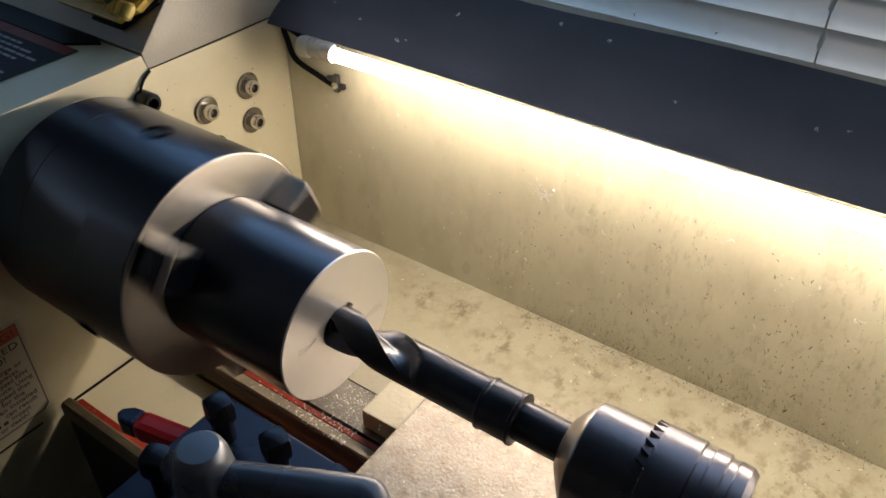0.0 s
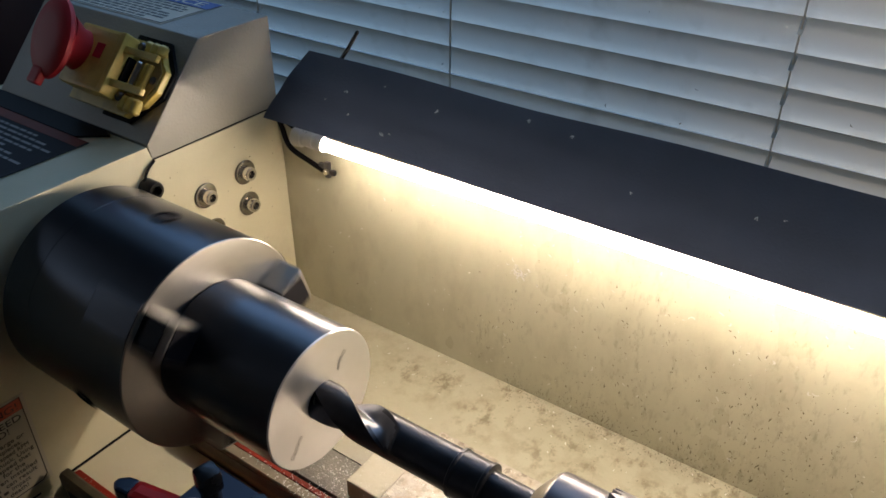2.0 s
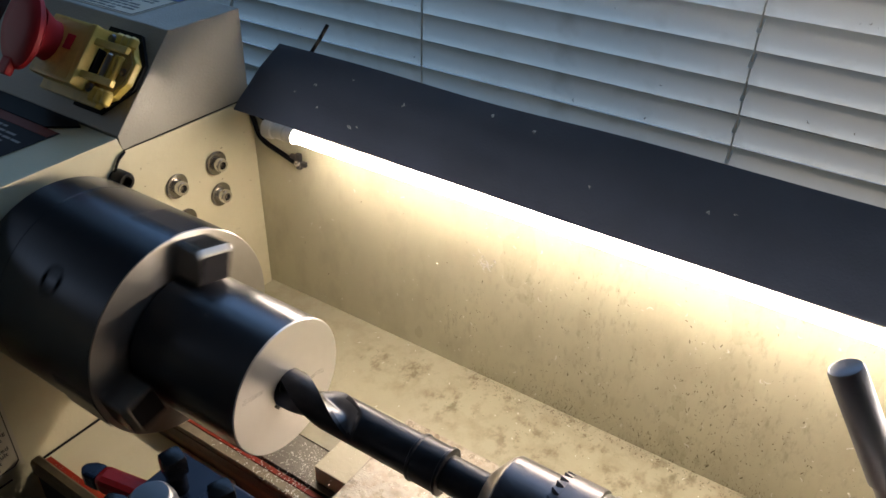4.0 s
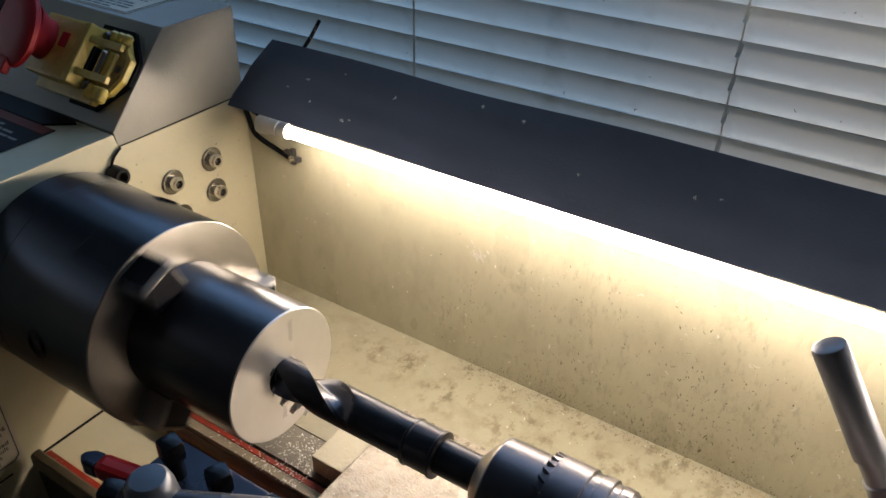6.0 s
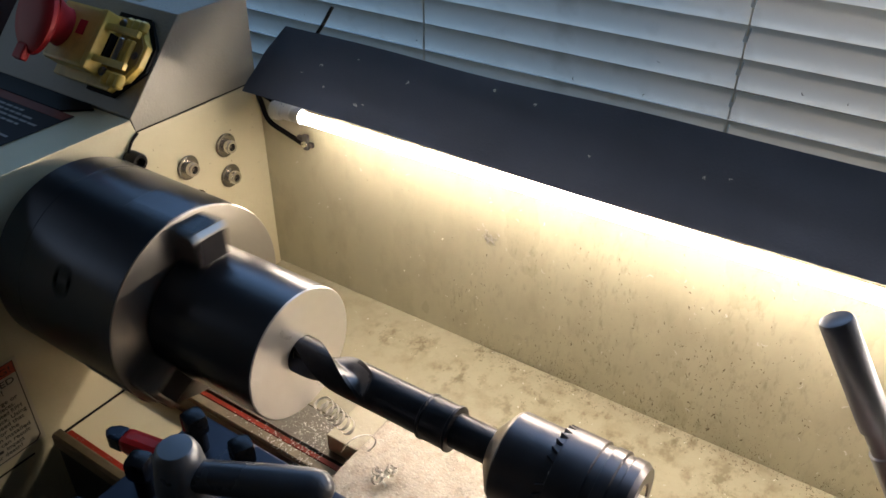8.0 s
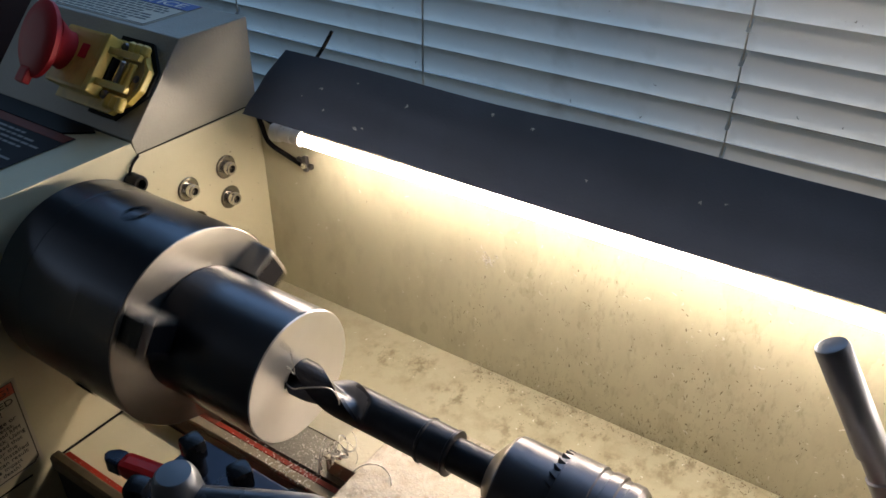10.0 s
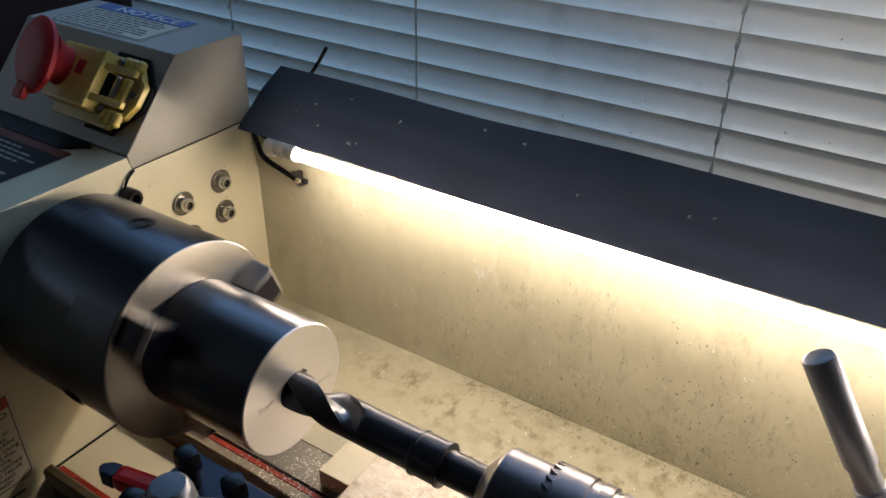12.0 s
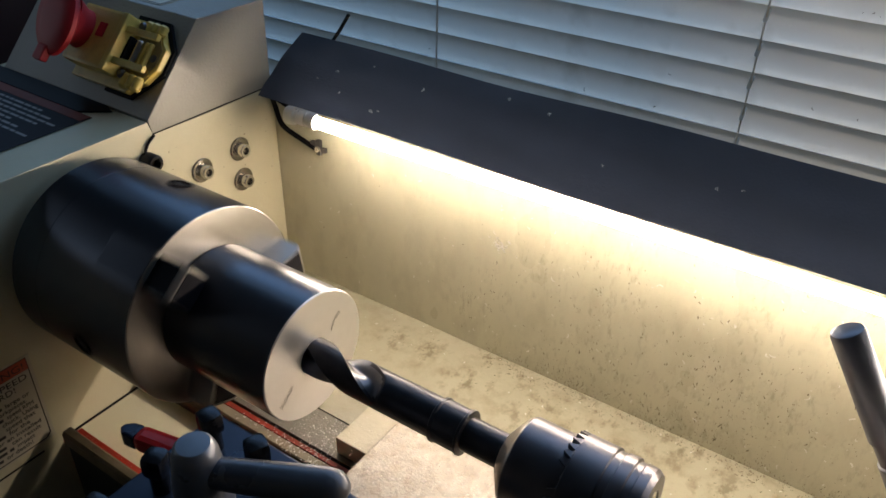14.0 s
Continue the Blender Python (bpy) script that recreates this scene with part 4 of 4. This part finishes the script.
def scatter():
    rnd = random.Random(7)
    wall_n, up = (0, -1, 0), (0, 0, 1)
    bright, dark = bmesh.new(), bmesh.new()

    def wall_spot():
        while True:
            x, z = rnd.uniform(-0.07, 0.55), rnd.uniform(ZT + 0.002, 0.045)
            # thicker to the right and low down
            if rnd.random() < 0.25 + 0.55 * min(1, max(0, (x + 0.02) / 0.3)):
                return (x, YW - 0.0001, z)

    for i in range(420):
        x, y, z = wall_spot()
        flake(bright, (x, y - 0.0004, z), wall_n, rnd.choice((0.0007, 0.0010, 0.0013, 0.0018)), rnd)
    for i in range(240):
        x, y, z = wall_spot()
        flake(dark, (x, y, z), wall_n, rnd.choice((0.0003, 0.0004, 0.0006, 0.001)), rnd)
    for i in range(22):
        flake(bright, (0.075 + rnd.gauss(0, 0.0032), YW - 0.0002, -0.0105 + rnd.gauss(0, 0.0045)), wall_n, rnd.choice((0.001, 0.0016, 0.0022)), rnd)
    # clusters of grime on the lower wall, smeared downwards
    def smear(x, z, size):
        """A thin ragged smear hanging on the wall."""
        L, W, lean = size * rnd.uniform(1.0, 2.6), size * rnd.uniform(0.35, 0.8), rnd.uniform(-0.6, 0.8)
        rows = []
        for k in range(5):
            zz = min(0.045, max(ZT + 0.0003, z - L * (k / 4 - 0.5)))
            w = W * (0.25 + rnd.random()) * (1 - abs(k - 2) / 2.6)
            xx = x + lean * L * (k / 4 - 0.5) + rnd.uniform(-0.2, 0.2) * W
            rows.append((dark.verts.new((xx - w / 2, YW - 0.00015, zz)), dark.verts.new((xx + w / 2, YW - 0.0003, zz))))
        for a, b in zip(rows, rows[1:]):
            dark.faces.new((a[0], a[1], b[1], b[0]))

    for cx, cz, n, sx, sz in ((0.072, -0.044, 14, 0.004, 0.012), (0.055, -0.062, 16, 0.008, 0.010), (0.100, -0.019, 12, 0.010, 0.014), (0.136, -0.067, 55, 0.014, 0.012), (0.128, -0.083, 40, 0.012, 0.005),
                              (0.182, -0.080, 50, 0.020, 0.006), (0.214, -0.064, 80, 0.014, 0.012), (0.195, -0.040, 45, 0.012, 0.014), (0.150, -0.030, 35, 0.016, 0.016), (0.145, -0.001, 16, 0.014, 0.014),
                              (0.240, -0.045, 40, 0.018, 0.018), (0.300, -0.060, 50, 0.030, 0.018), (0.230, -0.010, 20, 0.030, 0.020)):
        for i in range(n):
            smear(rnd.gauss(cx, sx), rnd.gauss(cz, sz), rnd.choice((0.0003, 0.0005, 0.0007, 0.0009, 0.0013)))
        for i in range(n):
            z = min(0.045, max(ZT + 0.001, rnd.gauss(cz, sz * 1.3)))
            flake(dark, (rnd.gauss(cx, sx * 1.3), YW - 0.0002, z), wall_n, rnd.choice((0.0003, 0.0004, 0.0005, 0.0009)), rnd)
    # along the corner of wall and tray
    for i in range(1100):
        x = rnd.uniform(0.07, 0.36)
        if rnd.random() < 0.35 + 0.65 * math.sin(x * 61) ** 2:
            smear(x, ZT + abs(rnd.gauss(0, 0.006)), rnd.choice((0.0003, 0.0005, 0.0008)))
            flake(dark, (x + rnd.gauss(0, 0.002), YW - abs(rnd.gauss(0, 0.005)) - 0.0008, ZT + 0.0001), up, rnd.choice((0.0004, 0.0007, 0.0011)), rnd)
    for cx, cy, n, sx, sy in ((0.0776, 0.139, 34, 0.005, 0.003), (0.098, 0.136, 40, 0.007, 0.004), (0.041, 0.122, 40, 0.003, 0.009), (0.018, 0.118, 30, 0.006, 0.006), (0.150, 0.134, 60, 0.015, 0.006),
                              (0.075, 0.118, 30, 0.012, 0.008), (0.120, 0.115, 60, 0.016, 0.01), (0.170, 0.105, 60, 0.02, 0.01), (0.23, 0.11, 60, 0.02, 0.012)):
        for i in range(n):
            flake(dark, (rnd.gauss(cx, sx), min(YW - 0.001, rnd.gauss(cy, sy)), ZT + 0.0001), up, rnd.choice((0.0003, 0.0005, 0.0008)), rnd)
    for i in range(120):
        flake(bright, (rnd.uniform(-0.05, 0.4), rnd.uniform(0.06, YW - 0.002), ZT + 0.0001), up, rnd.choice((0.0005, 0.0008, 0.001)), rnd)
    for i in range(34):
        flake(dark, (XH + 0.0001, rnd.uniform(0.055, 0.136), rnd.uniform(-0.06, 0.04)), (1, 0, 0), rnd.choice((0.0004, 0.0006, 0.0009)), rnd)
    for i in range(700):
        flake(dark, (0.0715 + abs(rnd.gauss(0, 0.035)), rnd.uniform(-0.03, 0.074), -0.0774), up, rnd.choice((0.0002, 0.0003, 0.0005)), rnd)
    tagged(part("metal_chips", bright, CHIP), "bright aluminium chips stuck on the splash guard", "chips", kind="stuff")
    tagged(part("grime_specks", dark, GRIME), "dark oily grime specks on the splash guard", "grime", kind="stuff")
    bm = bmesh.new()
    for i in range(420):
        x = 0.0485 - abs(rnd.gauss(0, 0.016))
        y = rnd.uniform(0.0095, 0.043) if rnd.random() < 0.75 else rnd.gauss(0.030, 0.008)
        z = ZB if y > 0.0205 else ZB - 0.0007
        if 0.009 < y < 0.043:
            flake(bm, (x, y, z), up, rnd.choice((0.0004, 0.0006, 0.0009)), rnd)
    for i in range(80):
        flake(bm, (rnd.uniform(-0.02, 0.0485), rnd.uniform(0.0110, 0.0205), ZB - 0.0009), up, rnd.choice((0.0004, 0.0007, 0.0011)), rnd)
    for i in range(420):
        flake(bm, (rnd.uniform(0.071, 0.16), rnd.uniform(-0.02, 0.075), -0.0774), up, rnd.choice((0.0003, 0.0004, 0.0007)), rnd)
    for i in range(60):
        flake(bm, (rnd.uniform(0.050, 0.070), rnd.uniform(0.0, 0.049), -0.0799), up, rnd.choice((0.0003, 0.0005)), rnd)
    for i in range(30):
        flake(bm, (rnd.uniform(-0.09, -0.03), rnd.uniform(-0.04, 0.006), ZG + 0.0001), up, 0.0005, rnd)
    for i in range(30):
        flake(bm, (rnd.uniform(-0.08, 0.0), rnd.uniform(-0.045, -0.0435), ZB - 0.001), up, 0.0004, rnd)
    tagged(part("fine_swarf", bm, CHIP), "fine bright swarf lying on bed and carriage", "swarf", kind="stuff")
    # chips on the shade and specks on the blind
    bm = bmesh.new()
    for u, v, sz in ((-0.02, 0.55, 0.0012), (-0.012, 0.3, 0.0008), (0.0, 0.75, 0.0008), (0.012, 0.2, 0.0014), (0.016, 0.22, 0.0008), (0.035, 0.62, 0.0013), (0.082, 0.80, 0.0022), (0.105, 0.75, 0.001), (0.19, 0.45, 0.001), (0.2, 0.5, 0.0007), (0.14, 0.35, 0.0008), (-0.03, 0.4, 0.0007)):
        y, z = 0.0995 + 0.035 * v, 0.0590 + 0.028 * v + 0.0022 * math.sin(math.pi * v) + 0.0003
        for k in range(2):
            flake(bm, (u + 0.0006 * k, y, z + 0.0002), Vector((0, -0.62, 0.78)), 1.1 * sz, rnd)
    tagged(part("shade_chips", bm, CHIP), "pale chips stuck on the black shade", "chips", kind="stuff")
    bm = bmesh.new()
    for i in range(150):
        k = rnd.randrange(4, 24)
        flake(bm, (rnd.uniform(-0.25, 0.5), BLIND_Y - 0.0115 + rnd.uniform(-0.001, 0.001), -0.04 + k * PITCH + rnd.uniform(-0.004, 0.004)), (0, -0.95, 0.3), rnd.choice((0.0006, 0.0009, 0.0013)), rnd)
    tagged(part("blind_specks", bm, GRIME), "dark fly specks on the blind slats", "specks", kind="stuff")


scatter()


def ribbon(points, width, side=(0, 0, 1), thick=0.0002):
    """A flat strip of swarf through points."""
    pts = [Vector(p) for p in points]
    bm = bmesh.new()
    rows = []
    for i, p in enumerate(pts):
        d = (pts[min(i + 1, len(pts) - 1)] - pts[max(i - 1, 0)]).normalized()
        w = (Vector(side) - d * d.dot(Vector(side))).normalized() * (width * (0.75 + 0.25 * math.sin(i * 1.7)) / 2)
        n = d.cross(w).normalized() * (thick / 2)
        rows.append([bm.verts.new(p + w + n), bm.verts.new(p - w + n), bm.verts.new(p - w - n), bm.verts.new(p + w - n)])
    for a, b in zip(rows, rows[1:]):
        for k in range(4):
            bm.faces.new((a[k], a[(k + 1) % 4], b[(k + 1) % 4], b[k]))
    bm.faces.new(rows[0])
    bm.faces.new(rows[-1][::-1])
    return bm


def curl(turns, r0, r1, length, n=16):
    return [(length * i / (turns * n), (r0 + (r1 - r0) * i / (turns * n)) * math.cos(6.2832 * i / n), (r0 + (r1 - r0) * i / (turns * n)) * math.sin(6.2832 * i / n)) for i in range(turns * n + 1)]


def swarf():
    """Loose curls that lie by the carriage for a while: (object, place) pairs."""
    out = []
    arc = [(0.011 * math.cos(radians(w)), 0.011 * math.sin(radians(w)), 0.0015 * math.sin(radians(w))) for w in range(0, 150, 12)]
    hook = [(0.009 * math.cos(radians(w)), 0.009 * math.sin(radians(w)), 0.0) for w in range(-40, 110, 12)]
    for at, rot, pts in (((0.052, 0.030, -0.0775), (0, -40, 30), curl(2, 0.003, 0.006, 0.010)),
                         ((0.046, 0.020, -0.0845), (20, 10, 60), curl(3, 0.003, 0.0045, 0.012)),
                         ((0.058, 0.026, -0.0765), (70, 20, 20), hook),
                         ((0.052, 0.020, -0.0775), (80, -30, 120), arc),
                         ((0.0815, 0.0200, -0.0770), (8, 0, 30), arc),
                         ((0.030, 0.0135, -0.0905), (10, 20, -30), curl(2, 0.0015, 0.002, 0.006))):
        c = part("swarf_curl", ribbon(pts, 0.0011, (0.3, 0.2, 1)), CHIP, smooth=60)
        tagged(c, "bright curled aluminium swarf lying by the carriage", "swarf", "loose swarf")
        out.append((c, pose(*at, *rot)))
    return out


CURLS = swarf()


def long_swarf():
    """Two strings of swarf that the drill brings out of the hole."""
    a = part("swarf_string", sweep(curve_points([(0.0884, -0.012, 0.0203), (0.0899, -0.013, 0.0104), (0.0851, -0.012, 0.0112), (0.0824, -0.013, 0.0048), (0.0883, -0.014, 0.0023), (0.0961, -0.013, 0.0059), (0.108, -0.012, 0.0109), (0.1127, -0.012, 0.0073), (0.1118, -0.012, 0.0006), (0.1072, -0.012, -0.0037)], 6), 0.00030, 5), CHIP, smooth=60)
    tagged(a, "long bright aluminium swarf string on the drill", "swarf", "long swarf")
    # the tight coil lies along X, its middle at the origin
    pts = [(-0.015 + 0.00055 * i, 0.0040 * math.cos(i * 0.62), 0.0040 * math.sin(i * 0.62)) for i in range(56)]
    b = part("swarf_coil", ribbon(pts, 0.0026, (1, 0, 0)), CHIP, smooth=60)
    tagged(b, "tightly coiled aluminium swarf hanging from the hole", "swarf", "long swarf")
    pts = [(0.0105 * math.cos(radians(w)), 0.0085 * math.sin(radians(w)), 0.00003 * w) for w in range(-60, 200, 10)]
    c = part("swarf_hook", ribbon(pts, 0.0009, (0, 0, 1), 0.0003), CHIP, smooth=60)
    tagged(c, "thin hooked curl of bright aluminium swarf", "swarf", "long swarf")
    rnd = random.Random(21)
    bm = bmesh.new()
    for k in range(7):
        m = pose(rnd.gauss(0, 0.0045), rnd.gauss(0, 0.0035), 0.0020 + 0.0016 * rnd.random(), rnd.uniform(-40, 40), rnd.uniform(-40, 40), rnd.uniform(0, 360))
        piece = ribbon(curl(1, 0.0012, 0.0026, 0.005, 12), 0.0018, (1, 0.2, 0.3))
        piece.transform(m)
        me = bpy.data.meshes.new("piece")
        piece.to_mesh(me)
        piece.free()
        bm.from_mesh(me)
        bpy.data.meshes.remove(me)
    d = part("swarf_tangle", bm, CHIP, smooth=60)
    tagged(d, "small tangle of bright chips on the carriage", "swarf", "long swarf")
    return a, b, c, d


SWARF_A, SWARF_COIL, SWARF_HOOK, SWARF_TANGLE = long_swarf()


def motions():
    rows = []
    for k in range(421):
        t = k / 30
        a = 1200 * t + phase(t)
        rows.append((t, pose(0, 0, 0, a, 0, 0)))
    walk(CHUCK, rows)
    out, gone = pose(0, 0, 0), pose(-0.055, -0.006, -0.150, 0, 0, 25)
    inside = pose(-0.055, 0.012, 0.0)
    walk(SWARF_A, [(0.0, inside), (9.6, inside), (10.3, out), (10.8, pose(0, 0, 0, 3, 2, 2)), (11.2, out), (11.5, pose(0.002, -0.002, -0.003, 8, 4, 6)),
                   (11.7, pose(-0.030, -0.006, -0.045, 14, 8, 15)), (11.9, gone), (14.0, gone)])
    for k, (c, place) in enumerate(CURLS):
        hole, blown = pose(0.052, 0, 0), pose(0.01 - 0.006 * k, -0.018, -0.160)
        high = Matrix.Translation((0, -0.004, 0.045)) @ place
        walk(c, [(0.0, hole), (8.3 + 0.1 * k, hole), (8.6 + 0.1 * k, high), (8.9 + 0.1 * k, place), (11.52, place), (11.62, Matrix.Translation((-0.03, -0.02, -0.02)) @ place), (11.75, blown), (14.0, blown)])
    # (seconds, place) of the coil, the hook and the tangle; each comes out of the hole and falls between the ways
    inside = pose(0.040, 0, 0)
    coil = [(0.0, inside), (5.7, inside), (6.0, pose(0.062, -0.004, -0.006, 0, 40, 20)), (6.3, pose(0.072, -0.004, -0.020, 0, 70, 30)), (6.5, pose(0.070, -0.0026, -0.0238, 40, 80, 40)), (6.65, pose(0.072, -0.001, -0.020, 70, 40, 20)), (6.8, pose(0.078, -0.004, -0.010, 90, 0, -10)), (7.0, pose(0.0845, -0.0085, 0.0, 110, -40, -42)), (7.1, pose(0.079, -0.004, -0.012, 125, 0, -30)),
            (7.2, pose(0.072, 0.002, -0.030, 150, 60, -10)), (7.5, pose(0.068, 0.0043, -0.0467, 170, 85, 20)), (7.8, pose(0.070, 0.006, -0.042, 150, 75, 60)), (8.0, pose(0.071, 0.0085, -0.0400, 140, 62, 76)),
            (8.3, pose(0.070, 0.004, -0.060, 140, 40, 60)), (8.6, pose(0.030, -0.012, -0.125, 140, 10, 40)), (8.8, pose(0.028, -0.014, -0.168, 140, 0, 30)), (14.0, pose(0.028, -0.014, -0.168, 140, 0, 30))]
    hook = [(0.0, inside), (5.8, inside), (6.1, pose(0.066, 0.006, 0.0, 90, 0, 30)), (6.5, pose(0.068, 0.0251, -0.0002, 80, 30, 60)), (6.8, pose(0.067, 0.017, 0.003, 90, 60, 70)), (7.0, pose(0.067, 0.0116, 0.0053, 90, 80, 90)),
            (7.3, pose(0.072, 0.015, -0.022, 90, 40, 50)), (7.5, pose(0.074, 0.0169, -0.0439, 90, 0, 30)), (8.0, pose(0.073, 0.0198, -0.0690, 90, 40, 60)), (8.3, pose(0.060, 0.014, -0.080, 90, 60, 60)),
            (8.6, pose(0.030, -0.010, -0.130, 40, 60, 60)), (8.8, pose(0.026, -0.012, -0.174, 0, 0, 60)), (14.0, pose(0.026, -0.012, -0.174, 0, 0, 60))]
    tangle = [(0.0, inside), (5.9, inside), (6.2, pose(0.068, 0.010, -0.020)), (6.4, pose(0.0629, 0.0215, -0.079, 0, 0, 30)), (6.6, pose(0.0635, 0.0210, -0.079, 0, 0, 50)), (6.9, pose(0.075, 0.0112, -0.036, 30, 0, 80)), (7.1, pose(0.076, 0.0125, -0.038, 20, 0, 110)),
              (7.35, pose(0.0890, 0.0250, -0.0770, 0, 0, 140)), (7.6, pose(0.0908, 0.0246, -0.0770, 0, 0, 160)), (8.0, pose(0.0955, 0.0168, -0.0770, 0, 0, 190)), (8.5, pose(0.0935, 0.0180, -0.0770, 0, 0, 190)), (8.8, pose(0.060, 0.0240, -0.0775, 0, 0, 150)),
              (11.2, pose(0.058, 0.0245, -0.0785, 0, 0, 150)), (11.4, pose(0.040, -0.004, -0.100, 0, 0, 120)), (11.6, pose(0.030, -0.014, -0.172, 0, 0, 90)), (14.0, pose(0.030, -0.014, -0.172, 0, 0, 90))]
    walk(SWARF_COIL, coil)
    walk(SWARF_HOOK, hook)
    walk(SWARF_TANGLE, tangle)


PHASE = [(0.0, -68), (0.5, -10), (1.0, -47), (1.5, -42), (2.0, -72), (2.5, -57), (3.0, -12), (3.5, 33), (4.0, -15), (6.5, 33), (7.0, -71), (7.5, -19), (8.0, -1), (10.5, -79),
         (11.0, -67), (11.5, -18), (12.0, -69), (12.5, -10), (13.0, -1), (13.5, -2), (14.0, -81)]


def phase(t):
    for (a, p), (b, q) in zip(PHASE, PHASE[1:]):
        if t <= b:
            return p + (q - p) * (t - a) / (b - a)
    return PHASE[-1][1]


motions()
